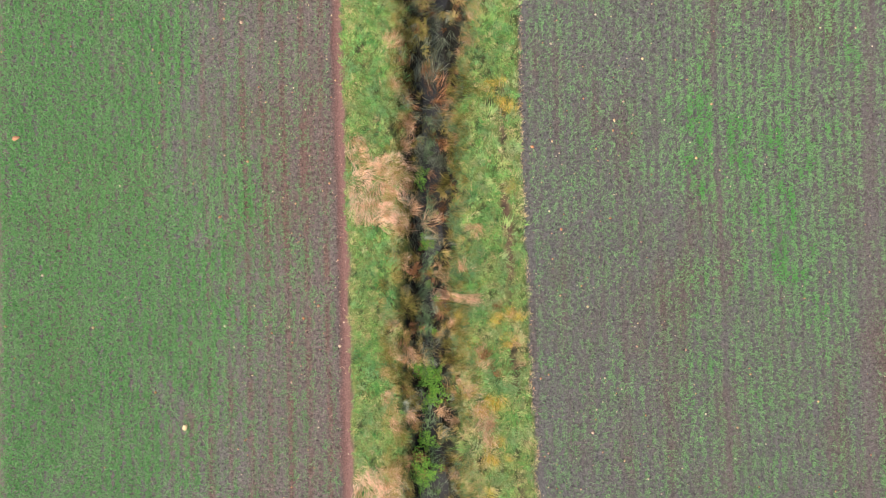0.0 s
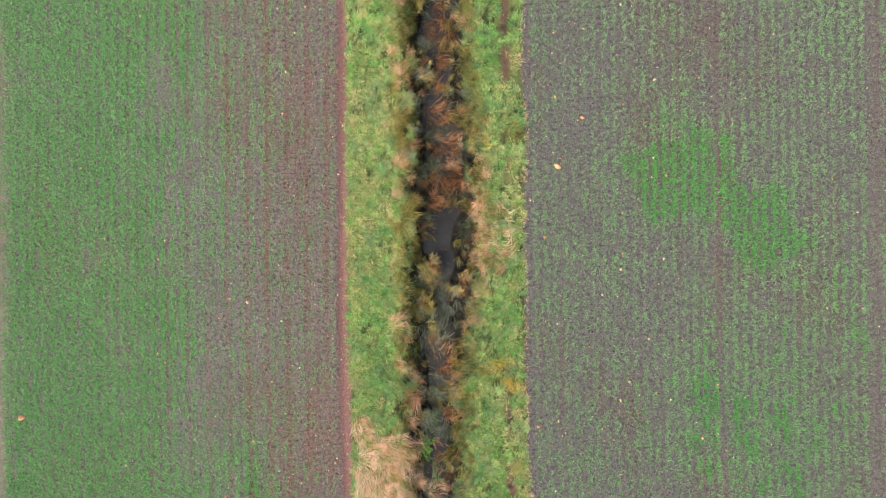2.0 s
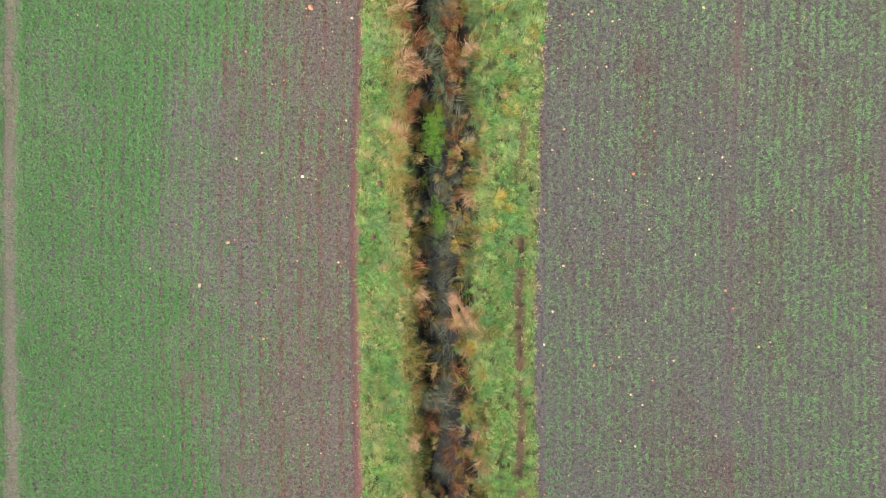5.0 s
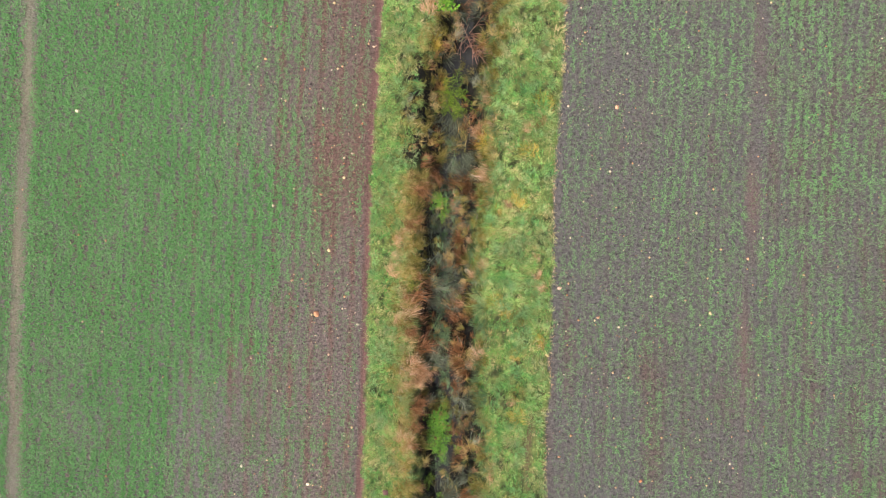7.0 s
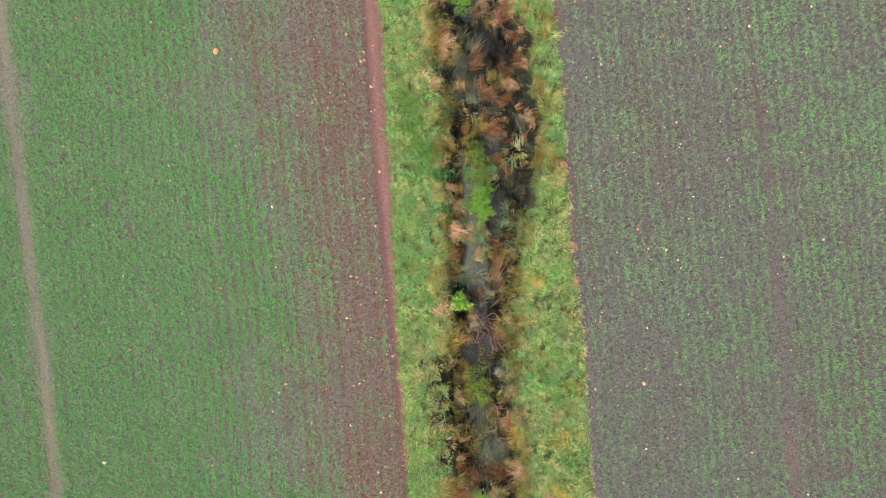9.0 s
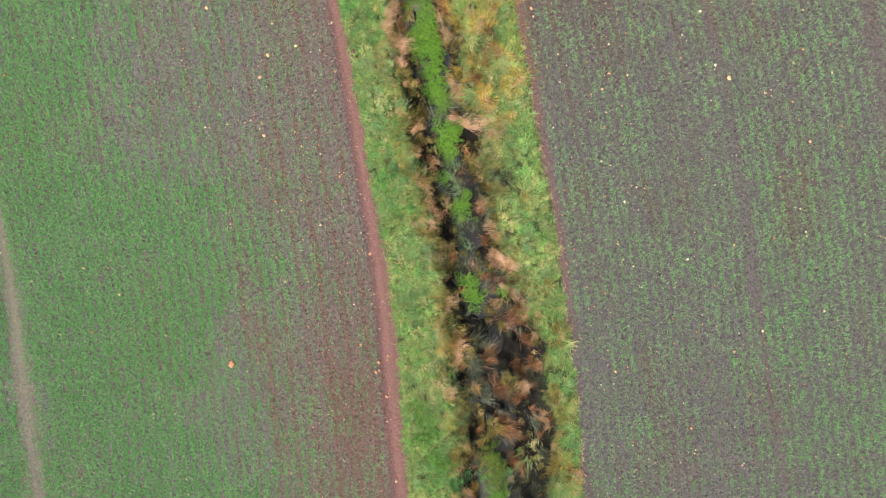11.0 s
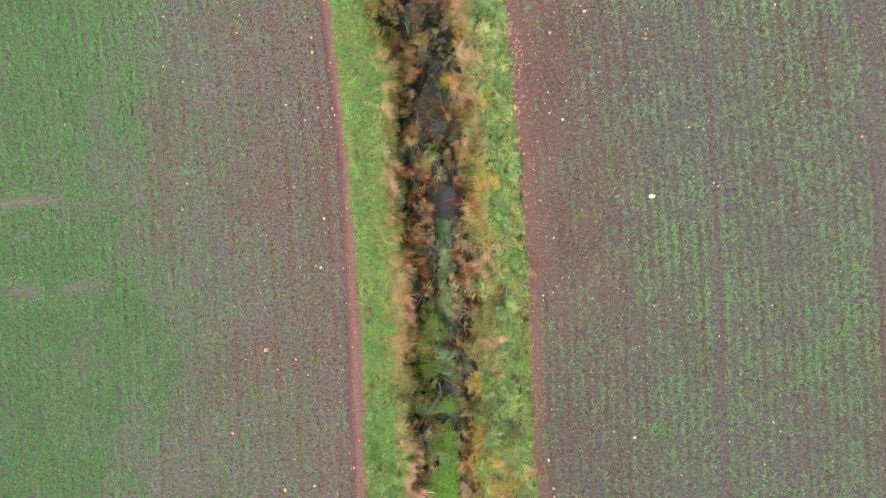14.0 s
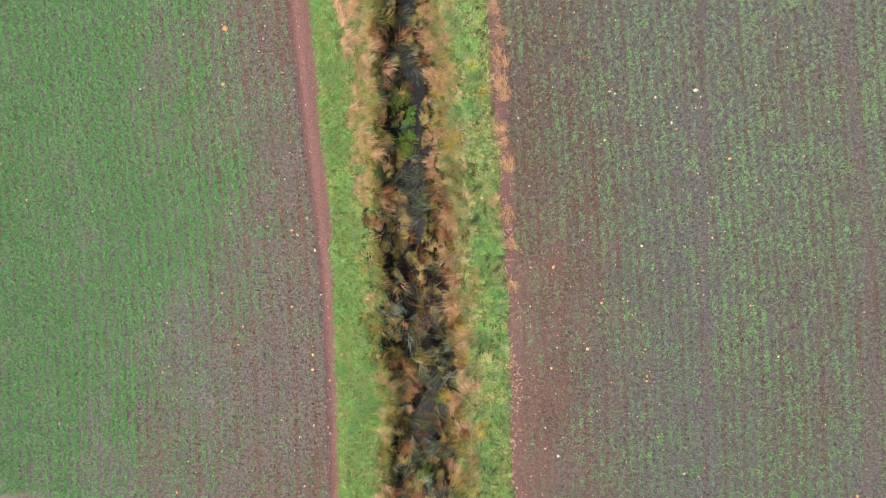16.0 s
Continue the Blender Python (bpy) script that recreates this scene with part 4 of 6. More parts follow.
plant_all(TAN, [(-1.14, 44.77, 0.14), (0.03, 44.81, 0.12), (-1.35, 44.85, 0.12), (1.19, 45, 0.12), (-1.26, 45.01, 0.12), (0.06, 45.01, 0.12), (-0.09, 45.05, 0.14), (-1.52, 45.09, 0.1), (1.12, 45.2, 0.14), (-1.49, 45.25, 0.12), (-1.4, 45.41, 0.14), (0.03, 45.42, 0.12), (-0.19, 45.66, 0.1), (-1.47, 45.71, 0.12), (1.12, 45.82, 0.12), (-1.23, 45.83, 0.12), (-1.39, 45.92, 0.12), (-0.06, 45.93, 0.12), (1.01, 46.01, 0.14), (0.08, 46.09, 0.12), (-1.45, 46.12, 0.14), (-0.18, 46.12, 0.14), (-0.29, 46.22, 0.1), (-1.31, 46.24, 0.12), (-1.67, 46.26, 0.12), (1.03, 46.42, 0.12), (-1.53, 46.48, 0.12)])
plant_all(TAN, [(-1.74, 46.51, 0.12), (-1.23, 46.55, 0.12), (0.91, 46.57, 0.12), (-0.16, 46.59, 0.14), (-1.65, 46.62, 0.18), (-0.37, 46.67, 0.12), (-1.4, 46.75, 0.12), (-0.02, 46.75, 0.12), (-1.82, 46.87, 0.12), (-0.29, 46.89, 0.14), (0.94, 46.93, 0.12), (-1.52, 46.94, 0.14), (-1.79, 47.08, 0.16), (-0.26, 47.15, 0.12), (-1.64, 47.19, 0.14), (-1.9, 47.22, 0.14), (-0.37, 47.24, 0.14), (-0.01, 47.27, 0.12), (0.8, 47.33, 0.14, 205)])
plant_all(RUST, [(-0.57, -3.06, 0.08), (-0.55, -1.42, 0.08, 0), (-0.55, -0.25, 0.12), (-0.14, 0.98, 0.14, 230), (0.01, 1.95, 0.14, 250), (0.01, 2.77, 0.16, 280), (-0.09, 2.97, 0.24, 60), (-0.25, 3.18, 0.14, 45), (-0.31, 4.6, 0.1), (-0.17, 4.96, 0.06), (-0.15, 5.73, 0.12), (-0.25, 5.83, 0.14, 0), (-0.46, 6.09, 0.1), (0.15, 6.19, 0.18), (0, 6.3, 0.22, 300), (-0.1, 6.55, 0.14, 0), (-0.2, 6.86, 0.18, 315), (0.05, 6.86, 0.2, 0), (-0.1, 7.39, 0.18, 0), (-0.2, 7.42, 0.22, 0), (-0.15, 7.83, 0.1), (-0.28, 7.93, 0.14, 60), (-0.25, 8.34, 0.14), (-0.2, 8.85, 0.16), (-0.05, 8.85, 0.1), (-0.25, 9.16, 0.16), (-0.1, 9.16, 0.1)], 0.21, 0.1)
plant_all(RUST, [(-0.25, 9.49, 0.12, 20), (-0.66, 9.62, 0.12), (-0.71, 9.72, 0.18, 200), (-0.2, 10.03, 0.16, 45), (-0.92, 10.33, 0.08), (-0.8, 11.66, 0.12, 0), (-0.18, 12.01, 0.1), (-0.41, 12.42, 0.12, 0), (-0.87, 12.47, 0.16, 0), (-0.69, 12.76, 0.1), (-0.07, 13.76, 0.08), (-1.02, 14.74, 0.1), (-0.15, 14.78, 0.12), (-0.2, 14.98, 0.12, 269), (0, 15.08, 0.1), (-1.02, 15.1, 0.1), (-0.96, 15.3, 0.14), (-0.91, 15.5, 0.12), (-0.19, 15.8, 0.12, 359), (-0.85, 16.01, 0.12), (-0.09, 16.05, 0.14), (-0.18, 16.31, 0.14), (-0.9, 16.32, 0.12), (-0.84, 16.52, 0.14), (-0.69, 16.72, 0.08), (-0.99, 16.83, 0.14), (-0.12, 16.92, 0.12)], 0.21, 0.1)
plant_all(RUST, [(-0.79, 16.93, 0.12), (-0.17, 17.02, 0.16), (-0.43, 17.08, 0.14), (-0.17, 17.12, 0.1), (-0.99, 17.24, 0.12), (-0.07, 17.27, 0.14, 329), (-0.93, 17.44, 0.14), (-0.88, 17.75, 0.12), (-0.06, 18.04, 0.16), (-0.21, 18.15, 0.12), (-0.05, 18.45, 0.14), (-0.05, 18.66, 0.16, 319), (-0.87, 18.67, 0.14), (-0.97, 18.72, 0.1), (-0.66, 19.07, 0.08), (-0.91, 19.28, 0.1), (0.06, 19.32, 0.1), (-0.81, 19.33, 0.14), (-0.04, 19.37, 0.18), (-0.6, 19.48, 0.16, 269), (-0.14, 19.58, 0.1), (-0.7, 19.79, 0.12, 19), (0.28, 20.19, 0.14), (1.36, 20.4, 0.08), (0.08, 20.5, 0.1), (-0.42, 21.28, 0.1), (0.56, 22.72, 0.08)], 0.21, 0.1)
plant_all(RUST, [(-0.27, 23.06, 0.1), (0.45, 23.14, 0.1), (0.57, 23.33, 0.16, 194), (-0.29, 23.37, 0.08), (-0.24, 23.41, 0.1), (0.64, 24, 0.08), (-0.12, 24.07, 0.1), (-0.04, 24.42, 0.12, 194), (0.87, 24.85, 0.12), (0.84, 25, 0.08), (1.43, 25.25, 0.12, 354), (0.38, 25.61, 0.1), (0.85, 25.62, 0.12), (1.62, 25.65, 0.1), (0.75, 25.68, 0.18, 14), (1.15, 26.05, 0.12), (0.85, 26.13, 0.14), (0.81, 26.14, 0.14), (1.31, 26.19, 0.12, 294), (0.75, 26.2, 0.18), (0.79, 26.3, 0.18), (0.23, 26.4, 0.1), (1.23, 26.41, 0.12), (1.19, 26.5, 0.1), (1.2, 26.62, 0.12), (1.48, 26.71, 0.12), (0.67, 26.84, 0.16, 10)], 0.21, 0.1)
plant_all(RUST, [(1.45, 27.13, 0.1), (1.36, 27.51, 0.1), (1.27, 27.62, 0.12), (0.89, 28.47, 0.14, 320), (0.33, 28.82, 0.1), (1, 29.07, 0.1), (0.11, 29.69, 0.12), (0.78, 30.25, 0.14, 190), (0.17, 30.67, 0.08), (1.35, 31.83, 0.1), (1.58, 32.26, 0.14), (0.96, 32.89, 0.12), (0.95, 33.3, 0.12), (0.95, 33.51, 0.1), (1, 33.82, 0.1), (1.77, 33.92, 0.1), (1.46, 35.1, 0.08), (0.74, 35.35, 0.14), (1.4, 35.87, 0.1), (1.4, 36.33, 0.1), (0.84, 36.58, 0.08), (0.17, 36.74, 0.1), (0.89, 36.79, 0.12), (0.07, 36.84, 0.14), (-0.19, 37.04, 0.12), (0.73, 37.1, 0.14), (-0.19, 37.35, 0.1)], 0.21, 0.1)
plant_all(RUST, [(0.01, 37.4, 0.14), (-0.04, 37.61, 0.12), (-0.35, 37.76, 0.1), (-0.04, 37.91, 0.1), (1.09, 37.92, 0.12), (0.01, 38.07, 0.14), (1.04, 38.12, 0.1), (0.27, 38.33, 0.1), (0.32, 38.43, 0.08), (0.83, 38.43, 0.1), (-0.3, 38.53, 0.1), (0.01, 38.73, 0.1), (0.98, 38.99, 0.08), (-0.05, 39.35, 0.1), (0.26, 39.35, 0.08), (0.77, 39.66, 0.1), (0.52, 39.76, 0.08), (0.93, 39.81, 0.12), (0.82, 40.17, 0.1), (-0.15, 40.37, 0.14), (-0.26, 40.68, 0.14), (-0.51, 40.83, 0.08), (-0.36, 40.94, 0.12), (0.82, 40.99, 0.12), (0.15, 41.04, 0.1), (0.56, 41.61, 0.14), (0.5, 42.09, 0.12)], 0.21, 0.1)
plant_all(RUST, [(0.57, 42.5, 0.1), (0.41, 42.59, 0.12), (-0.02, 42.76, 0.1), (0.42, 43.11, 0.12), (0.3, 43.31, 0.12), (-1.04, 43.35, 0.12), (0.32, 43.77, 0.12), (-0.87, 43.83, 0.14), (-0.78, 43.89, 0.1), (0.2, 43.92, 0.12), (0.04, 43.96, 0.1), (0.02, 44.21, 0.14), (-0.09, 44.31, 0.1), (-0.05, 45.19, 0.1), (-1.04, 45.27, 0.1), (-1.01, 45.48, 0.1), (-0.6, 45.87, 0.1), (-0.13, 46.12, 0.1), (-0.31, 46.47, 0.1), (-1.19, 46.5, 0.12), (-0.91, 46.79, 0.12), (-1.32, 46.81, 0.12), (-0.76, 46.85, 0.16, 5)], 0.21, 0.1)
plant_all(SEDGE, [(-0.09, -4.47, 0.14), (-0.04, -4.05, 0.14, 290), (-0.51, 0.95, 0.12, 270), (-0.06, 1.62, 0.14, 230), (-0.2, 1.78, 0.18, 200), (-0.09, 2.35, 0.18, 160), (-0.41, 3.34, 0.14, 70), (-0.15, 3.44, 0.22, 80), (-0.51, 3.7, 0.14, 90), (-0.1, 3.8, 0.22, 250), (-0.25, 4.17, 0.2, 250), (-0.05, 4.37, 0.22), (-0.2, 6.46, 0.12), (-0.1, 7.09, 0.14), (-0.41, 9.17, 0.14, 170), (0.11, 9.17, 0.12), (-0.36, 9.58, 0.12), (-0.31, 9.89, 0.22, 0), (-0.67, 10.05, 0.14), (-0.46, 10.1, 0.14), (-0.41, 10.51, 0.22, 250)])
plant_all(SEDGE, [(-0.31, 10.88, 0.22, 260), (-0.41, 11.5, 0.14), (-0.36, 12.74, 0.18, 0), (-0.62, 13, 0.1), (-0.37, 13.81, 0.22), (-0.49, 16.09, 0.18), (-0.54, 16.35, 0.2), (-0.58, 17.24, 0.14), (-0.47, 17.55, 0.18), (-0.37, 17.86, 0.2, 99), (-0.46, 18.27, 0.18), (-0.18, 19.73, 0.14), (0.2, 23.03, 0.14), (0.03, 23.46, 0.14), (0.02, 23.88, 0.12), (0.25, 24.69, 0.12), (0.75, 25.48, 0.16), (0.5, 26.19, 0.14), (0.41, 26.88, 0.14), (0.68, 27.12, 0.16), (0.97, 28.23, 0.12)])
plant_all(SEDGE, [(0.74, 29.33, 0.14), (0.32, 30.04, 0.14), (0.75, 30.07, 0.12), (0.33, 31.31, 0.12), (0.65, 34.12, 0.1), (0.37, 38.24, 0.1), (0.36, 39.39, 0.14), (0.31, 39.86, 0.16), (0.05, 39.86, 0.12), (0.31, 40.54, 0.14), (0.1, 40.64, 0.16), (0.25, 40.74, 0.18), (-0.26, 43.74, 0.14), (-0.48, 43.88, 0.18), (-0.33, 44, 0.12), (-0.35, 44.31, 0.14), (-0.61, 46.19, 0.16), (-0.73, 46.4, 0.2), (-0.8, 46.55, 0.14), (-0.69, 47.14, 0.1), (-0.81, 47.34, 0.14)])
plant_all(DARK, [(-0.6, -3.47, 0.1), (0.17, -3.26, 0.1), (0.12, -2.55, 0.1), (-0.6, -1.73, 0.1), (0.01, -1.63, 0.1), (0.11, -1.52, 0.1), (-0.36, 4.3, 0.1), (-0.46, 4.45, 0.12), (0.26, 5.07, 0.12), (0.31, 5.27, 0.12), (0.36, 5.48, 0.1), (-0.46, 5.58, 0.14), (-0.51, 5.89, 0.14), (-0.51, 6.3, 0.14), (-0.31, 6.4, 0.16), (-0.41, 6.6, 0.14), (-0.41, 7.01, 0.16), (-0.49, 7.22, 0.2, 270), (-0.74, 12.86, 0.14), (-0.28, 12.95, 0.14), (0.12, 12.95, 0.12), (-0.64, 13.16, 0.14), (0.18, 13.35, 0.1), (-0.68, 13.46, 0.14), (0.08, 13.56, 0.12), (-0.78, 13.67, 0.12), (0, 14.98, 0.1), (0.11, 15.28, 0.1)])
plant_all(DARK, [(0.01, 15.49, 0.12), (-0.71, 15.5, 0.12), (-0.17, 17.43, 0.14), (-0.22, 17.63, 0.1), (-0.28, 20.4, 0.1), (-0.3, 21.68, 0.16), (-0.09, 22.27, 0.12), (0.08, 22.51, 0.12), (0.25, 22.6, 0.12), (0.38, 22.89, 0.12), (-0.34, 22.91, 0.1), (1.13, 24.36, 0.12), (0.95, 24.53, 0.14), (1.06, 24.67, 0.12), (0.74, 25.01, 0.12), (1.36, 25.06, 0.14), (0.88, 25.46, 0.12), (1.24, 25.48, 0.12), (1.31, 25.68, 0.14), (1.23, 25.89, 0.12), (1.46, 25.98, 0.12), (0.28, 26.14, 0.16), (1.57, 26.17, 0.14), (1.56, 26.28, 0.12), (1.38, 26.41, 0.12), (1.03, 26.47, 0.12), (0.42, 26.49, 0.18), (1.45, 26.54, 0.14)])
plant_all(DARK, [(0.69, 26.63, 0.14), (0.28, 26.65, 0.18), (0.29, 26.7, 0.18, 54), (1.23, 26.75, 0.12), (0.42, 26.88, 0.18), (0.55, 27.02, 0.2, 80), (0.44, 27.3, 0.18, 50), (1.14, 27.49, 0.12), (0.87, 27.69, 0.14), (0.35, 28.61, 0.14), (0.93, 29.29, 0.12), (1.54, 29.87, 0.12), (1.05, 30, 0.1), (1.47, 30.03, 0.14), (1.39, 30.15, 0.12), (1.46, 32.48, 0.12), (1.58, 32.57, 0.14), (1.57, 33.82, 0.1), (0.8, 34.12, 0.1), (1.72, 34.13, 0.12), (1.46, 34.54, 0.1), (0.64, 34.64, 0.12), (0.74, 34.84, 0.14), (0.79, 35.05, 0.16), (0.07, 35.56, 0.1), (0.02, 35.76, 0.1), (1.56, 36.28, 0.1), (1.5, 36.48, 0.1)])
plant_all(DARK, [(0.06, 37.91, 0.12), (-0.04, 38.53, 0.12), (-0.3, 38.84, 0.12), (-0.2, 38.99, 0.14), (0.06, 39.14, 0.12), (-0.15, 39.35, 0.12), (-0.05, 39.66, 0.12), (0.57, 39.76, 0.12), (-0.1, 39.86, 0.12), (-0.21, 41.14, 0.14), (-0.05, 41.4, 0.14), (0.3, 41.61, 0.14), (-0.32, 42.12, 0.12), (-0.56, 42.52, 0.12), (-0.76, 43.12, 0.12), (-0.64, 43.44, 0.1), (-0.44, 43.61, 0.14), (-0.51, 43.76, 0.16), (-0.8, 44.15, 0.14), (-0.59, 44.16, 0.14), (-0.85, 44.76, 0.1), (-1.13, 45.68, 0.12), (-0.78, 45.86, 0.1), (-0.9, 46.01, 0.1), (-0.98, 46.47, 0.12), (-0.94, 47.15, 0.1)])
plant_all(OLIVE, [(-0.64, -4.13, 0.14), (-0.69, -3.73, 0.16), (-0.69, -3.32, 0.14), (-0.59, -2.51, 0.12), (-0.64, -2.31, 0.14), (-0.04, -1.86, 0.16, 0), (0.06, -1.66, 0.1), (-0.64, -1.5, 0.14), (-0.54, -1.1, 0.14), (-0.69, -0.75, 0.12), (-0.64, -0.19, 0.16, 220), (-0.04, 1.07, 0.12), (0.06, 1.17, 0.16, 200), (0.31, 1.42, 0.14, 20), (-0.27, 2.13, 0.16, 270), (-0.29, 2.28, 0.12), (-0.6, 3.14, 0.1), (-0.4, 3.84, 0.16), (-0.7, 3.84, 0.1), (-0.35, 4.61, 0.14), (-0.35, 5.22, 0.1), (-0.41, 5.42, 0.12), (-0.15, 5.77, 0.12), (-0, 5.92, 0.16), (0.1, 7.34, 0.12), (-0.2, 8.55, 0.18, 280)])
plant_all(OLIVE, [(-0.66, 9, 0.1), (-0.05, 9, 0.1), (-0.91, 9.51, 0.1), (-0.81, 9.76, 0.14), (-0.86, 10.16, 0.12), (-0.2, 10.41, 0.16, 90), (-0.71, 10.87, 0.1), (-0.46, 10.89, 0.08), (-0.81, 11.02, 0.14), (-0.08, 11.02, 0.12), (-0.86, 11.67, 0.12), (-0.81, 12.02, 0.14), (-0.71, 12.42, 0.12), (-0.91, 12.87, 0.18), (-0.71, 12.97, 0.14), (-0.05, 12.97, 0.16), (0.22, 13.1, 0.1), (-0.83, 13.11, 0.12), (-0.76, 14.61, 0.12), (-0.81, 14.92, 0.12), (-0.6, 15.32, 0.18), (-0.4, 15.36, 0.14), (-0.98, 17.59, 0.1), (-0.82, 18.04, 0.12), (-0.81, 18.34, 0.12), (-0.76, 18.8, 0.12)])
plant_all(OLIVE, [(-0.75, 19.15, 0.12), (-0.75, 19.5, 0.16), (-0.39, 19.96, 0.12), (-0.03, 20.25, 0.18), (-0.43, 20.26, 0.12), (-0.69, 20.37, 0.12), (-0.58, 20.57, 0.14), (-0.42, 20.97, 0.14), (-0.52, 21.18, 0.12), (-0.32, 21.43, 0.14), (-0.36, 22.15, 0.12), (-0.21, 23.19, 0.08), (0.65, 23.26, 0.1), (0.48, 25.61, 0.16), (0.63, 25.65, 0.12), (0.39, 25.72, 0.12), (0.97, 26.48, 0.14), (1.02, 27.42, 0.1), (0.27, 28.78, 0.14), (0.17, 29.1, 0.12), (0.17, 29.41, 0.12), (-0.1, 30.23, 0.1), (0.04, 31.39, 0.14), (0.17, 31.57, 0.1), (0.07, 31.9, 0.12), (0.07, 32.21, 0.12)])
plant_all(OLIVE, [(-0.01, 33.05, 0.1), (-0.07, 35.68, 0.1), (0.23, 36.19, 0.12), (0.18, 36.49, 0.12), (-0.08, 37.3, 0.1), (-0.23, 37.6, 0.14), (-0.03, 38.26, 0.1), (0.07, 38.31, 0.12), (0.17, 38.77, 0.1), (-0.39, 39.37, 0.12), (0.67, 39.42, 0.12), (0.21, 39.47, 0.1), (-0.24, 39.83, 0.12), (-0.34, 40.08, 0.12), (0.21, 40.23, 0.14), (0.51, 40.23, 0.18), (-0.35, 40.33, 0.1), (-0.4, 40.74, 0.12), (0.21, 40.89, 0.12), (0.06, 40.94, 0.16), (0.56, 41.04, 0.1), (-0.2, 41.5, 0.12), (-0.7, 41.9, 0.12), (-0.64, 42.31, 0.12), (-0.57, 42.72, 0.12), (-0.21, 42.75, 0.12)])
plant_all(OLIVE, [(-0.79, 42.96, 0.12), (-0.55, 43.18, 0.12), (-0.72, 43.32, 0.12), (-0.83, 43.46, 0.12), (-1.03, 44.06, 0.12), (-0.49, 44.25, 0.1), (-1.11, 44.36, 0.12), (-1.22, 44.5, 0.1), (-0.68, 44.7, 0.12), (-0.9, 44.94, 0.12), (-1.06, 45.08, 0.12), (-1.18, 45.22, 0.12), (-1.3, 45.52, 0.12), (-0.91, 45.71, 0.1), (-1.02, 45.85, 0.1), (-1.24, 46.04, 0.12), (-1.16, 46.25, 0.1), (-0.78, 46.64, 0.12), (-1.14, 46.66, 0.1), (-1.27, 47.01, 0.12), (-1.02, 47.09, 0.12), (-1.13, 47.18, 0.16)])
plant_all(YELLOW, [(0.67, -4.13, 0.14), (0.47, -3.63, 0.12), (1.13, -3.32, 0.14), (1.18, -2.97, 0.14), (1.23, -2.61, 0.14), (0.87, -2.36, 0.16), (1.02, 0.42, 0.14), (1.17, 1.22, 0.14), (0.75, 2.43, 0.14), (0.76, 3.59, 0.12), (-0.73, 5.22, 0.1), (-0.81, 5.32, 0.1), (-0.86, 5.82, 0.1), (-0.71, 6.58, 0.1), (0.81, 6.63, 0.08), (0.55, 6.94, 0.08), (-0.71, 7.04, 0.1), (-0.76, 7.54, 0.1), (-0.71, 8.35, 0.1), (-1.51, 9, 0.1), (0.25, 10.56, 0.1), (-0.05, 10.92, 0.08), (0.55, 10.97, 0.14), (0.35, 11.07, 0.1), (0.65, 11.27, 0.1), (0.43, 13.6, 0.12)], 0.18, 0.1)
plant_all(YELLOW, [(0.48, 13.8, 0.08), (0.75, 14.89, 0.14), (1, 15.09, 0.1), (0.28, 17.22, 0.14), (0.58, 17.31, 0.14), (-1.12, 18.09, 0.08), (0.8, 18.32, 0.14), (0.45, 18.53, 0.14), (1.08, 24.99, 0.14), (1.67, 29.47, 0.12), (1.65, 29.68, 0.14), (1.24, 31.5, 0.16), (1.67, 31.94, 0.12), (1.25, 32.16, 0.14), (1.81, 33.05, 0.12), (1.25, 33.25, 0.14), (1.66, 33.36, 0.14), (1.86, 33.56, 0.1), (-0.22, 33.65, 0.08), (1.38, 38.11, 0.12), (-0.87, 42.04, 0.1), (0.57, 43.73, 0.1), (0.49, 44.84, 0.1), (0.34, 45.39, 0.12), (0.02, 45.57, 0.1), (0.05, 47.17, 0.1)], 0.18, 0.1)
plant_all(AMBER, [(0.97, -2.72, 0.1), (1.12, -1.6, 0.1), (0.26, -1.3, 0.1), (0.37, -1.2, 0.1), (1.17, -1.2, 0.12), (1.22, 1.02, 0.1), (1.02, 2.48, 0.12), (0.97, 2.94, 0.08), (0.33, 10.54, 0.06), (0.2, 10.92, 0.1), (-0.1, 12.82, 0.08), (0.02, 13.25, 0.08), (0.83, 13.49, 0.08), (0.86, 15.3, 0.1), (-0.35, 15.36, 0.08), (0.48, 17.26, 0.08), (0.4, 18.48, 0.08), (0.56, 18.83, 0.06), (0.86, 19.03, 0.1), (0.37, 20.05, 0.1), (1.39, 20.79, 0.1), (-0.37, 21.28, 0.12), (-0.58, 21.97, 0.08), (-0.5, 22.01, 0.14), (-0.2, 23.85, 0.08), (1.79, 24.52, 0.08), (0.03, 24.59, 0.08)], 0.18, 0.1)
plant_all(AMBER, [(1.67, 24.89, 0.08), (1.93, 31.64, 0.14), (0.99, 31.85, 0.1), (0.97, 32.05, 0.14), (1.24, 32.11, 0.1), (1.46, 32.85, 0.12), (1.05, 32.95, 0.1), (1.15, 33.05, 0.14), (1.71, 33.31, 0.1), (1.35, 33.51, 0.12), (1.2, 33.71, 0.14), (1.09, 34.77, 0.14), (1.13, 38.21, 0.1), (-0.08, 38.26, 0.08), (1.18, 38.42, 0.14), (0.82, 38.77, 0.1), (0.67, 39.02, 0.1), (1.07, 39.83, 0.1), (-0.45, 40.08, 0.08), (-0.19, 40.28, 0.08), (0.56, 40.28, 0.1), (-0.49, 43.08, 0.1), (0.28, 44.83, 0.1), (-0.38, 44.88, 0.1), (-0.05, 45.77, 0.1), (0.03, 46.04, 0.08), (-0.85, 46.84, 0.1)], 0.18, 0.1)
plant_all(LUSH, [(-0.02, 9.81, 0.1), (0.03, 11.97, 0.1), (1.19, 20.64, 0.18), (1.04, 20.9, 0.14)])
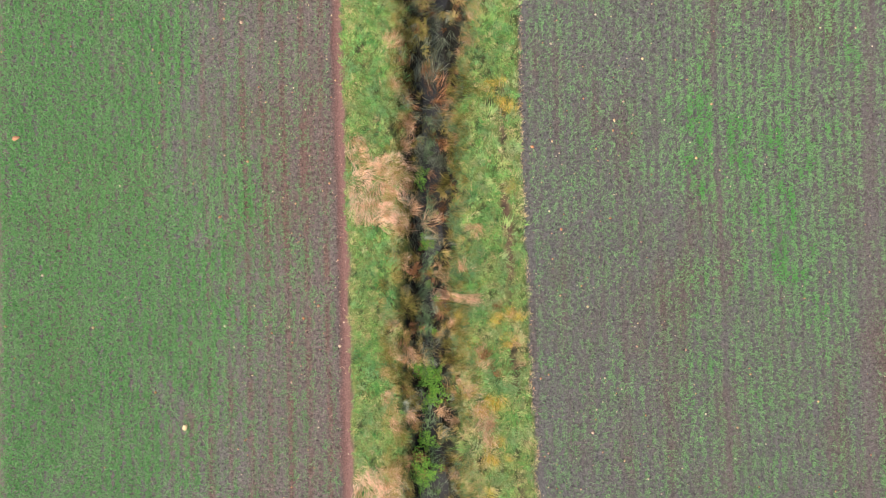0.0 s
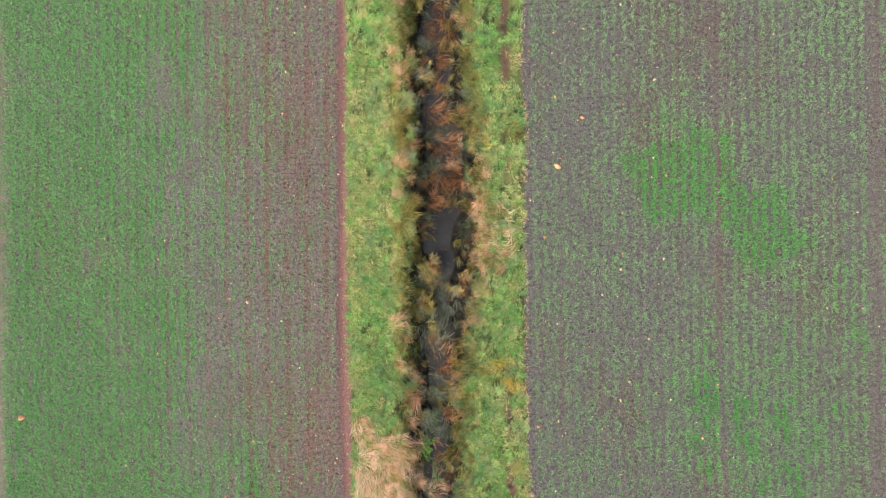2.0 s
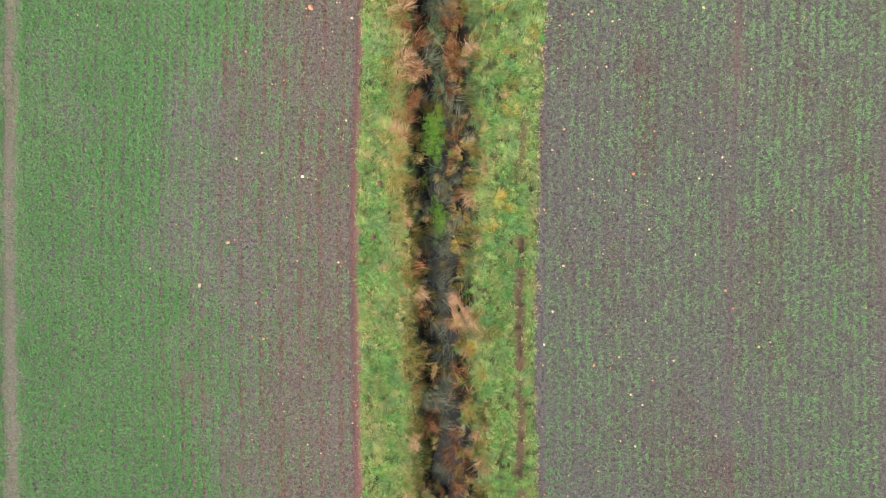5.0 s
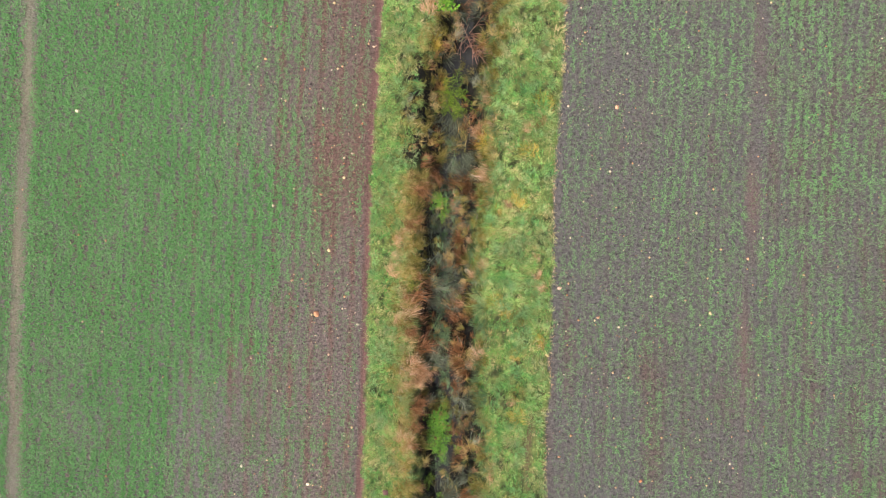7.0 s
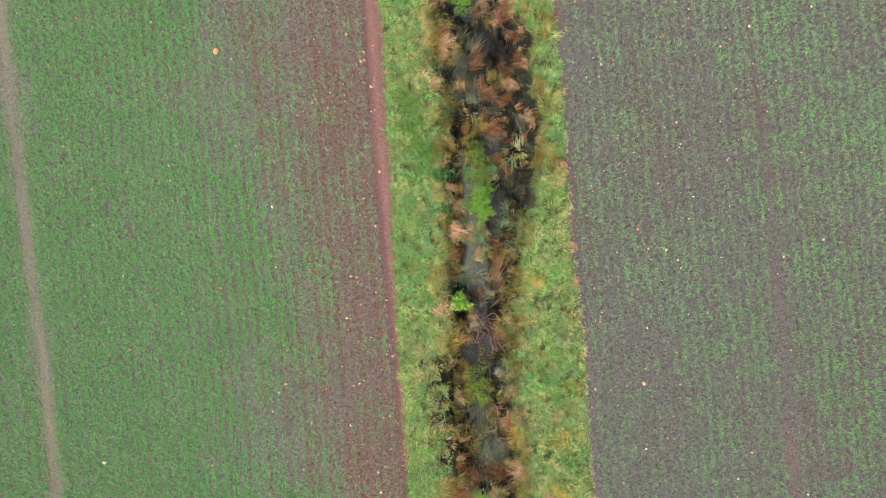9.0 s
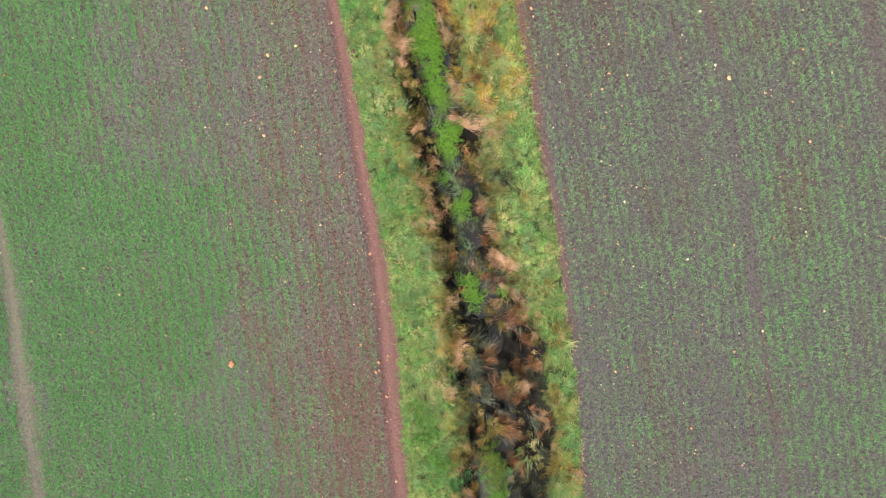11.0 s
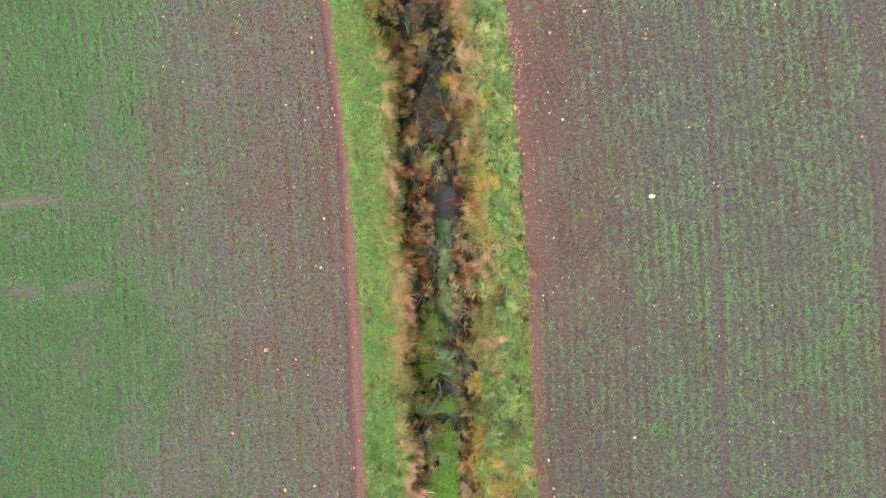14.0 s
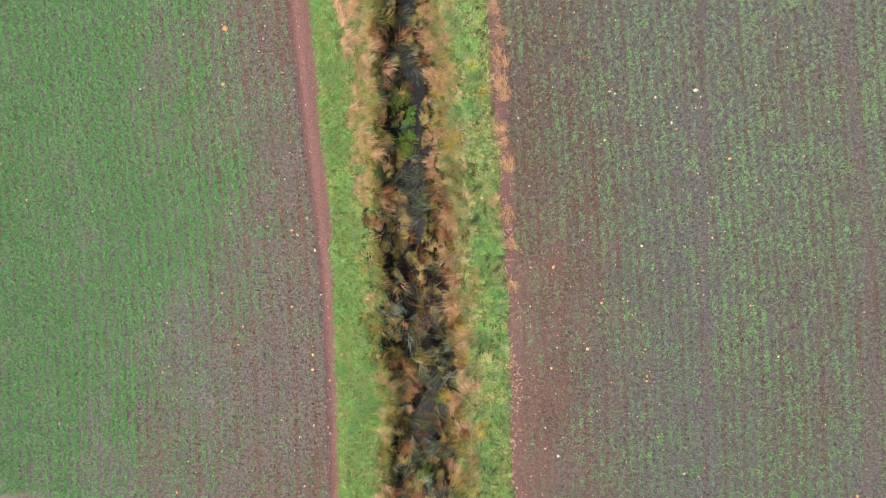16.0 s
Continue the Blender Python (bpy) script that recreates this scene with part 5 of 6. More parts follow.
plant_all(TEAL, [(-0.35, -1.34, 0.12), (-0.4, -0.82, 0.12), (-0.4, -0.41, 0.1), (-0.37, 14.12, 0.12), (-0.47, 14.33, 0.14), (-0.38, 16.71, 0.14), (-0.41, 18.48, 0.12), (-0.51, 18.64, 0.1), (-0.02, 22.99, 0.12), (0.23, 23.34, 0.12), (0.69, 23.81, 0.12), (0.82, 24.11, 0.14), (0.36, 32.47, 0.1), (0.65, 33.65, 0.12), (0.33, 34.95, 0.16)])
plant_all(TEAL, [(0.43, 35.11, 0.22), (0.54, 35.27, 0.12), (0.48, 35.58, 0.14), (0.58, 36.16, 0.1), (0.64, 36.36, 0.12), (0.58, 36.68, 0.14), (0.53, 36.99, 0.12), (0.53, 37.2, 0.12), (0.58, 37.36, 0.12), (0.42, 37.51, 0.12), (0.53, 37.62, 0.12), (0.37, 37.67, 0.12), (0.52, 39.34, 0.1), (-0.64, 45.24, 0.14)])

for k in range(20):
    yy = float(rng.uniform(23.2, 25.0))
    plant(TEAL if rng.random() < 0.5 else LUSH, 0.14 + 0.13 * (yy - 22.9) + float(rng.normal(0, 0.12)), yy, float(rng.uniform(0.25, 0.45)), rng.uniform(0, 360), USED)

# lesser growth between them, and along the ditch before and beyond
for k in range(210):
    yy = float(rng.uniform(-5.5, 48.5))
    side = -1 if rng.random() < 0.5 else 1
    if dark_bank(yy) > 0.5 and side < 0:
        continue
    off = float(rng.uniform(0.05, 0.4))
    x = float(water_l(yy)) - off if side < 0 else float(water_r(yy)) + off
    plant(OLIVE if rng.random() < 0.7 else TAN, x, yy, float(rng.uniform(0.3, 0.7)), to_ditch(x, yy) + rng.uniform(-90, 90), USED)
for k in range(170):
    yy = float(rng.uniform(-5.5, 48.5))
    x = float(rng.uniform(water_r(yy) + 0.35, grass_r(yy) - 0.1))
    pick = rng.random()
    plant(YELLOW if pick < 0.4 else (LUSH if pick < 0.75 else (AMBER if pick < 0.85 else OLIVE)), x, yy, float(rng.uniform(0.3, 0.65)), rng.uniform(0, 360), USED)
for k in range(72):
    yy = float(rng.uniform(30.9, 34.0) if k < 34 else (rng.uniform(37.2, 42.5) if k < 54 else rng.uniform(-4.5, -0.5)))
    near = float(rng.uniform(0.08, 0.45) if 34 <= k < 54 else rng.uniform(0.08, 1.0))
    x = min(float(water_r(yy)) + near, float(grass_r(yy)) - 0.1)
    plant(AMBER if rng.random() < 0.6 else (YELLOW if rng.random() < 0.5 else RUST), x, yy, float(rng.uniform(0.3, 0.65)), rng.uniform(0, 360), USED)
for k in range(70):
    yy = float(rng.uniform(-5.5, 32))
    x = float(rng.uniform(grass_l(yy) + 0.2, water_l(yy) - 0.35))
    plant(YELLOW if rng.random() < 0.6 else LUSH, x, yy, float(rng.uniform(0.25, 0.5)), rng.uniform(0, 360), USED)

# one big grey-green rush with upright stems
rush = tagged(new("rush_clump"), "tall grey-green rush clump standing at the water's edge", "rush")
stems = new("green_growth", tussock_mesh("green_growth", MAT_RUSH, 77, 170, 0.045, 0.66, (0.25, 1.15), (0.05, 0.4), 0.0055, 2.6, (0.2, 1.0), 5))
rush.matrix_basis = pose(0.2, 34.14, float(height(0.2, 34.14)), 0, 0, 84)
dead = new("dead_growth", tussock_mesh("dead_growth", MAT_OLIVE, 78, 50, 0.08, 0.45, (0.5, 1.3), (0.3, 0.8), 0.009, 0.3, (0.3, 0.8), 4))
dead.parent = stems.parent = rush
tagged(dead, kind="stuff"), tagged(stems, kind="stuff")


# ---- lodged straw, edges, litter ----
def scatter(name, label, category, mat, x, y, az, length, lean, curl, width, tone, segs=3, lift=0.0, kind="stuff"):
    base = np.stack([x, y, np.maximum(height(x, y), WATER_Z) + lift], 1)
    co, tri, t = blades(base, az, length, lean, curl, width, segs, tone, rng.uniform(-0.5, 0.5, len(x)))
    return tagged(new(name, triangles(name, co, tri, mat, t)), label, category, kind=kind)


def lodged(spots, label, per_area=3000):
    """A patch of flattened dead grass that covers some overlapping ovals."""
    xs, ys = [], []
    for px, py, ax, ay in spots:
        k = int(per_area * ax * ay * 3.2)
        a, d = rng.uniform(0, 2 * np.pi, k), np.sqrt(rng.random(k))
        xs.append(px + 1.1 * ax * d * np.cos(a) + rng.normal(0, 0.03, k)), ys.append(py + 1.1 * ay * d * np.sin(a) + rng.normal(0, 0.03, k))
    x, y = np.concatenate(xs), np.concatenate(ys)
    keep = x > edge_l(y) + 0.01
    x, y = x[keep], y[keep]
    k = len(x)
    az = -0.7 + 2.2 * (n6(x, y, 0.45) - 0.5) + 2.6 * (n1(x, y, 0.14) - 0.5) + rng.normal(0, 0.35, k)
    return scatter("lodged_grass", label, "grass", MAT_TAN, x, y, az, rng.uniform(0.08, 0.20, k), rng.uniform(0.45, 1.2, k), rng.uniform(0.2, 0.8, k), rng.uniform(0.004, 0.008, k), np.clip(0.76 + 0.9 * (n2(x, y, 0.11) - 0.5) + rng.normal(0, 0.15, k), 0, 1), lift=0.0)


lodged([(-1.52, 1.79, 0.16, 0.22), (-1.34, 1.50, 0.25, 0.13), (-0.94, 1.36, 0.40, 0.28), (-1.47, 1.05, 0.20, 0.33), (-0.86, 0.91, 0.35, 0.35), (-1.19, 0.66, 0.42, 0.2), (-0.84, 0.46, 0.3, 0.15)], "pinkish straw flattened into a mat on the verge")
lodged([(-1.29, -4.15, 0.3, 0.28), (-0.94, -4.35, 0.2, 0.2), (-1.2, -4.8, 0.35, 0.4)], "pale straw flattened on the verge by the bare soil")

lodged([(0.45, 44.9, 0.12, 0.5), (0.62, 43.2, 0.14, 0.5), (0.25, 46.0, 0.12, 0.5)], "straw-coloured dead grass lying flat along the ditch", 500)

lodged([(0.66, 5.55, 0.10, 0.28), (0.72, 5.05, 0.10, 0.32), (1.02, 5.2, 0.07, 0.4), (0.62, 4.6, 0.10, 0.25), (0.82, 5.75, 0.14, 0.1)], "pinkish straw lying in streaks along the ditch", 1500)
lodged([(0.70, -3.0, 0.13, 0.3), (0.5, -2.5, 0.16, 0.14), (0.85, -3.3, 0.1, 0.25)], "pinkish straw lying in streaks along the ditch", 1100)

# dry edge where the right-hand verge meets the field
k = 14000
y = rng.uniform(-6, 49, k)
thick = np.clip(0.12 * smooth(36, 41, y) + 0.3 * (y < 26), 0.05, 1) * smooth(0.25, 0.75, n4(6, y, 1, 0.55)) + 0.05
x = edge_r(y) + rng.normal(0, 0.022, k) + rng.uniform(-0.05, 0.12, k) * smooth(38, 42, y)
keep = rng.random(k) < thick
x, y = x[keep], y[keep]
k = len(x)
scatter("dry_grass_edge", "pale dry grass along the edge of the field", "grass", MAT_TAN, x, y, rng.choice([1.5, -1.5, 1.5, -1.5, 0.2], k) + rng.normal(0, 0.6, k), rng.uniform(0.03, 0.08, k) * (1 + 0.3 * smooth(38, 42, y)), rng.uniform(0.6, 1.3, k), 0.4, rng.uniform(0.004, 0.007, k), rng.uniform(0.3, 0.95, k), lift=0.008)

# thin withered grass where the verge frays out into the bare strip
k = 8000
y = rng.uniform(30.5, 38.5, k)
x = edge_r(y) + rng.uniform(-0.22, 0.26, k)
keep = rng.random(k) < smooth(0.28, -0.1, x - edge_r(y)) * smooth(30.5, 32.5, y) * smooth(38.5, 37.5, y) * smooth(0.25, 0.6, n2(x, y, 0.06, 0.09))
x, y = x[keep], y[keep]
k = len(x)
scatter("frayed_grass_edge", "thin amber and green grass fraying out over bare soil", "grass", MAT_AMBER, x, y, rng.uniform(0, 6.28, k), rng.uniform(0.03, 0.07, k), rng.uniform(0.5, 1.2, k), 0.4, rng.uniform(0.0035, 0.006, k), np.clip(0.2 + rng.normal(0, 0.16, k), 0, 0.7), segs=2)

# raked-out straw on the bare strip beside the right-hand field
k = 4200
y = rng.uniform(37.0, 49, k)
x = edge_r(y) + 0.10 + 0.08 * (n3(12, y, 1, 0.4) - 0.5) + rng.normal(0, 0.07, k)
keep = rng.random(k) < 0.35 * smooth(37, 40, y) * smooth(0.5, 0.8, n4(x, y, 0.12, 0.2))
x, y = x[keep], y[keep]
k = len(x)
scatter("straw_windrow", "pale pinkish straw strewn along the bare strip", "straw", MAT_TAN, x, y, rng.uniform(0, 6.28, k), rng.uniform(0.03, 0.09, k), rng.uniform(0.9, 1.4, k), 0.2, rng.uniform(0.004, 0.008, k), rng.uniform(0.4, 0.95, k), segs=2, lift=0.008)

# straw litter on the soil
k = 1100
y = rng.uniform(-6, 49, k)
side = rng.random(k) < 0.6
x = np.where(side, soil_l(y) + 0.15 - rng.exponential(0.7, k), grass_r(y) + rng.exponential(1.0, k))
scatter("straw_litter", "pale bits of straw scattered on the soil", "straw", MAT_TAN, x, y, rng.uniform(0, 2 * np.pi, k), rng.uniform(0.02, 0.065, k), 1.45, 0.1, rng.uniform(0.004, 0.007, k), rng.uniform(0.6, 1.0, k), segs=2, lift=0.012)

# pale dead stalks in the verges
k = 150
y = np.concatenate([rng.uniform(0.3, 3.0, 40), rng.uniform(10, 20.5, 45), rng.uniform(31, 39, 65)])
x = rng.uniform(water_r(y) + 0.35, grass_r(y) - 0.2)
scatter("dead_stalks", "whitish dead grass stalks leaning in the verge", "grass", MAT_TAN, x, y, 1.57 + rng.normal(0, 0.9, k), rng.uniform(0.08, 0.2, k), rng.uniform(0.7, 1.2, k), 0.3, rng.uniform(0.004, 0.006, k), rng.uniform(0.8, 1.0, k), lift=0.02)

# grey-green floating grass where the water is shallow
y = np.concatenate([rng.uniform(34.9, 37.7, 4200), rng.uniform(-4.6, 2.4, 2600), rng.uniform(14.2, 20.2, 2400), rng.uniform(28.6, 31.6, 1200)])
k = len(y)
x = np.where(y > 34, 0.47, water_l(y) + 0.42 * (water_r(y) - water_l(y))) + 0.10 * (n3(4, y, 1, 0.5) - 0.5) + rng.normal(0, 0.075, k)
keep = rng.random(k) < smooth(0.3, 0.65, n2(x, y, 0.12, 0.2)) + np.where(y > 34, 0.2, 0.0)
x, y = x[keep], y[keep]
k = len(x)
scatter("floating_grass", "grey-green grass floating in the shallow water", "grass", MAT_RUSH, x, y, 1.57 + 3.0 * (n6(x, y, 0.3) - 0.5) + rng.normal(0, 0.5, k), rng.uniform(0.06, 0.15, k), rng.uniform(0.6, 1.3, k), 0.4, rng.uniform(0.005, 0.009, k), np.clip(0.55 + 0.8 * (n1(x, y, 0.1) - 0.5) + rng.normal(0, 0.15, k), 0, 1), lift=0.03)

# leaves that trail on the water
n = 1500
y = rng.uniform(-6, 49, n)
f = rng.random(n)
x = bank_l(y) * (1 - f) + bank_r(y) * f
still = np.maximum(smooth(0.7, 0.4, np.abs(y - 38.2)), np.maximum(smooth(0.9, 0.6, np.abs(y - 5.1)), smooth(0.5, 0.3, np.abs(y - 27.2))))
keep = rng.random(n) < 0.9 * smooth(0.40, 0.62, n4(x, y, 0.35, 0.9)) * (1 - 0.9 * still) * (1 - 0.9 * np.clip(island(x, y), 0, 1))
x, y = x[keep], y[keep]
n = len(x)
co, tri, t = clumped(x, y, 26, rng.uniform(0.05, 0.12, n), rng.uniform(0.16, 0.42, n), -1.57 + 3.4 * (n6(x, y, 0.5) - 0.5) + rng.normal(0, 0.4, n), np.clip(0.6 + rng.normal(0, 0.15, n), 0.1, 1), fan=0.25, stray=0.22, lean=(1.1, 1.45), curl=(0.05, 0.3), width=(0.003, 0.0055), jitter=0.12, segs=3, sink=-0.008)
tagged(new("trailing_leaves", triangles("trailing_leaves", co, tri, MAT_SEDGE, t)), "grey grass leaves trailing on the dark water", "grass", kind="stuff")


# ---- leafy plants in the water ----
def leaf_set(r, count, radius, rise, size, tone):
    """Small folded oval leaves over a low dome."""
    a, d = r.uniform(0, 2 * np.pi, count), np.sqrt(r.random(count)) * (0.75 + 0.35 * np.sin(3 * r.random() * 6) * 0)
    rag = 1 + 0.38 * np.sin(3 * a + r.uniform(0, 6)) + 0.26 * np.sin(7 * a + r.uniform(0, 6))
    px, py = radius * d * rag * np.cos(a), radius * d * rag * np.sin(a)
    pz = rise * (1 - d ** 2) * r.uniform(0.4, 1.1, count) + 0.07
    az = r.uniform(0, 2 * np.pi, count)
    ln, tilt = size * r.uniform(0.6, 1.3, count), r.uniform(-0.35, 0.5, count)
    ax = np.stack([np.cos(az) * np.cos(tilt), np.sin(az) * np.cos(tilt), np.sin(tilt)], 1) * ln[:, None]
    sd = np.stack([-np.sin(az), np.cos(az), np.zeros(count)], 1) * (ln * 0.42)[:, None]
    up = np.array([0, 0, 1.0]) * (ln * 0.12)[:, None]
    p = np.stack([px, py, pz], 1)
    co = np.stack([p, p + 0.35 * ax + sd + up, p + 0.8 * ax + 0.7 * sd + up, p + ax, p + 0.8 * ax - 0.7 * sd + up, p + 0.35 * ax - sd + up, p + 0.55 * ax], 1).reshape(-1, 3)
    one = np.array([(0, 1, 6), (1, 2, 6), (2, 3, 6), (3, 4, 6), (4, 5, 6), (5, 0, 6)])[:, ::-1]
    tri = (np.arange(count)[:, None, None] * 7 + one[None]).reshape(-1, 3)
    return co, tri, np.repeat(r.uniform(*tone, count), 7)


def leafy_kind(name, label, category, group, mat, seeds, count, rise, size, tone):
    made = []
    for s in seeds:
        r = np.random.default_rng(s)
        co, tri, t = leaf_set(r, count, 0.25, rise, size, tone)
        ob = tagged(new(name), label, category, group)
        leaves = new("foliage", triangles("foliage", co, tri, mat, t))
        n = 60
        a, d = r.uniform(0, 2 * np.pi, n), 0.2 * np.sqrt(r.random(n))
        base = np.stack([d * np.cos(a), d * np.sin(a), np.full(n, -0.03)], 1)
        c2, t2, v2 = blades(base, r.uniform(0, 2 * np.pi, n), r.uniform(0.06, 0.14, n), r.uniform(0.2, 1.0, n), 0.3, 0.007, 2, 0.3)
        stems = new("undergrowth", triangles("undergrowth", c2, t2, MAT_MOSS, v2))
        stems.parent = leaves.parent = ob
        tagged(stems, kind="stuff"), tagged(leaves, kind="stuff")
        made.append(ob)
    return made


CRESS = leafy_kind("watercress", "bright green watercress growing in the ditch water", "watercress", "watercress patches", MAT_CRESS, (51, 52, 53, 54), 800, 0.10, 0.0165, (0.1, 1.0))
MOSS = leafy_kind("yellowed_watercress", "yellowish green watercress matted over the ditch", "watercress", "watercress patches", MAT_MOSS, (55, 56), 1300, 0.12, 0.0105, (0.0, 0.75))
HERB = leafy_kind("broadleaf_weeds", "dark green broad-leaved weeds in the verge", "weed", "weeds in the verge", MAT_CRESS, (57, 58), 380, 0.05, 0.017, (0.0, 0.55))
plant_all(CRESS, [(-0.35, -4.21, 0.14), (-0.37, -3.95, 0.18), (-0.3, -3.53, 0.16), (-0.35, -2.8, 0.12), (-0.25, -2.65, 0.2), (-0.19, -2.39, 0.22), (-0.3, -2.18, 0.14), (-0.48, -2.12, 0.1), (-0.3, 0.11, 0.1), (-0.46, 1.31, 0.13), (-0.52, 12.89, 0.06), (-0.46, 13.1, 0.08), (-0.43, 13.24, 0.1), (-0.48, 13.45, 0.16), (-0.52, 14.64, 0.14), (-0.56, 14.9, 0.16), (-0.51, 15.11, 0.16), (-0.4, 18.85, 0.1), (-0.45, 19.06, 0.12), (0.4, 24.05, 0.14), (0.36, 24.21, 0.18)], 0.15, 0)
plant_all(CRESS, [(0.32, 24.32, 0.14), (0.49, 24.41, 0.1), (0.61, 27.98, 0.14), (1.15, 28.05, 0.08), (0.59, 28.14, 0.12), (0.56, 28.3, 0.16), (0.63, 29.67, 0.16), (0.7, 29.76, 0.12), (0.41, 30.23, 0.1), (0.32, 30.36, 0.1), (0.59, 30.68, 0.1), (0.51, 30.85, 0.14), (0.69, 30.93, 0.18), (0.76, 31.08, 0.12), (0.62, 31.15, 0.18), (0.64, 31.63, 0.14), (0.62, 31.79, 0.16), (0.47, 31.87, 0.12), (0.55, 32.01, 0.16), (0.48, 32.24, 0.14), (0.61, 32.38, 0.16)], 0.15, 0)
plant_all(CRESS, [(0.6, 32.64, 0.14), (0.65, 32.71, 0.14), (0.39, 32.71, 0.16), (0.41, 32.78, 0.18), (0.28, 32.91, 0.18), (0.28, 32.92, 0.16), (0.6, 32.97, 0.16), (0.36, 33.11, 0.14), (0.44, 33.13, 0.2), (0.59, 33.18, 0.18), (0.54, 33.34, 0.16), (0.52, 33.4, 0.2), (0.33, 33.44, 0.16), (0.54, 33.55, 0.12), (0.54, 33.76, 0.14), (0.44, 34.26, 0.08), (0.64, 34.28, 0.1), (0.54, 34.33, 0.12), (-0.49, 45.04, 0.08), (-0.59, 45.3, 0.08), (-0.55, 45.46, 0.1)], 0.15, 0)
plant_all(MOSS, [(-0.73, 14.02, 0.1), (-0.94, 17.55, 0.08), (-0.56, 19.11, 0.1), (-0.07, 20.72, 0.12), (-0.27, 20.83, 0.16), (-0.17, 20.99, 0.24), (0, 23.72, 0.08), (0.46, 24.67, 0.14), (0.55, 24.77, 0.08), (0.49, 24.98, 0.14), (0.4, 25.15, 0.16), (0.47, 25.3, 0.1), (0.08, 31.4, 0.08), (0.28, 33.7, 0.16), (0.39, 33.86, 0.18)], 0.15, 0)
plant_all(MOSS, [(0.02, 34.43, 0.16), (0.07, 34.69, 0.16), (0.17, 35.01, 0.18), (0.02, 35.01, 0.14), (0.07, 35.27, 0.16), (0.17, 35.53, 0.14), (0.33, 35.79, 0.14), (0.22, 35.95, 0.16), (0.26, 38.92, 0.12), (0.46, 40.22, 0.1), (-0.54, 44.72, 0.1), (-0.61, 44.87, 0.14), (-0.88, 45.59, 0.1), (-0.78, 45.65, 0.16)], 0.15, 0)
for k in range(34):
    y = float(rng.uniform(-4.6, 2.2) if k < 14 else (rng.uniform(13, 19) if k < 20 else rng.uniform(27.5, 34.5)))
    plant(CRESS, float(rng.uniform(water_l(y) + 0.12, water_r(y) - 0.12)), y, float(rng.uniform(0.2, 0.45)), rng.uniform(0, 360), USED)
for x, y, r in [(-0.64, 26.05, 0.26), (-0.6, 25.43, 0.22), (-0.78, 25.75, 0.2), (-0.5, 25.8, 0.18), (-0.72, 26.3, 0.2), (-0.45, 25.2, 0.2)]:
    plant(HERB, x, y, r / 0.25, rng.uniform(0, 360), USED)
dock = leafy_kind("leafy_herb", "light green leafy herb on the bank above the water", "herb", "", MAT_CRESS, (59,), 190, 0.14, 0.05, (0.3, 0.95))[0]
dock.matrix_basis = pose(-0.27, 22.56, float(height(-0.27, 22.56)), 0, 0, 20) @ Matrix.Diagonal((0.9, 0.85, 1.9, 1))


# ---- brambles, fallen reeds ----
def tube_set(paths, radii, tone):
    """Three-sided stems along paths of equal point count."""
    sets = []
    for p, rad, tn in zip(paths, radii, tone):
        n = len(p)
        d = np.gradient(p, axis=0)
        d /= np.linalg.norm(d, axis=1)[:, None]
        s = np.cross(d, [0.3, 0.2, 1.0])
        s /= np.linalg.norm(s, axis=1)[:, None]
        u = np.cross(d, s)
        r = (rad * np.linspace(1, 0.35, n))[:, None]
        ring = np.stack([p + r * (math.cos(a) * s + math.sin(a) * u) for a in (0.5, 2.6, 4.7)], 1).reshape(-1, 3)
        tri = []
        for i in range(n - 1):
            for j in range(3):
                a, b = 3 * i + j, 3 * i + (j + 1) % 3
                tri += [(a, b, b + 3), (a, b + 3, a + 3)]
        sets.append((ring, np.array(tri), np.full(len(ring), tn)))
    return joined(sets)


def arc(start, az, length, rise, r, n=7):
    t = np.linspace(0, 1, n)
    wob = np.cumsum(r.normal(0, 0.10, n)) * 0.35
    return np.stack([start[0] + length * t * np.cos(az + wob), start[1] + length * t * np.sin(az + wob), start[2] + rise * np.sin(math.pi * t * 0.8)], 1)


def bramble(x, y, spread, count, label, tone, seed):
    r = np.random.default_rng(seed)
    paths, radii, tones, side, srad, stone = [], [], [], [], [], []
    for i in range(count):
        p = arc((r.normal(0, 0.08), r.normal(0, 0.12), -0.02), r.uniform(0, 6.28), spread * r.uniform(0.5, 1.2), r.uniform(0.1, 0.3), r)
        paths.append(p), radii.append(r.uniform(0.007, 0.011)), tones.append(r.uniform(*tone))
        for j in range(3):
            q = p[int(r.integers(2, 6))]
            side.append(arc(q, r.uniform(0, 6.28), spread * r.uniform(0.2, 0.4), 0.05, r)), srad.append(0.0055), stone.append(r.uniform(*tone))
    ob = tagged(new("bramble"), label, "bramble", "brambles in the ditch")
    co, tri, t = tube_set(paths, radii, tones)
    canes = new("cane_tangle", triangles("cane_tangle", co, tri, MAT_TWIG, t))
    co, tri, t = tube_set(side, srad, stone)
    tw = new("twig_tangle", triangles("twig_tangle", co, tri, MAT_TWIG, t))
    tw.parent = canes.parent = ob
    tagged(tw, kind="stuff"), tagged(canes, kind="stuff")
    ob.matrix_basis = pose(x, y, max(float(height(x, y)), WATER_Z), 0, 0, 0)
    return ob


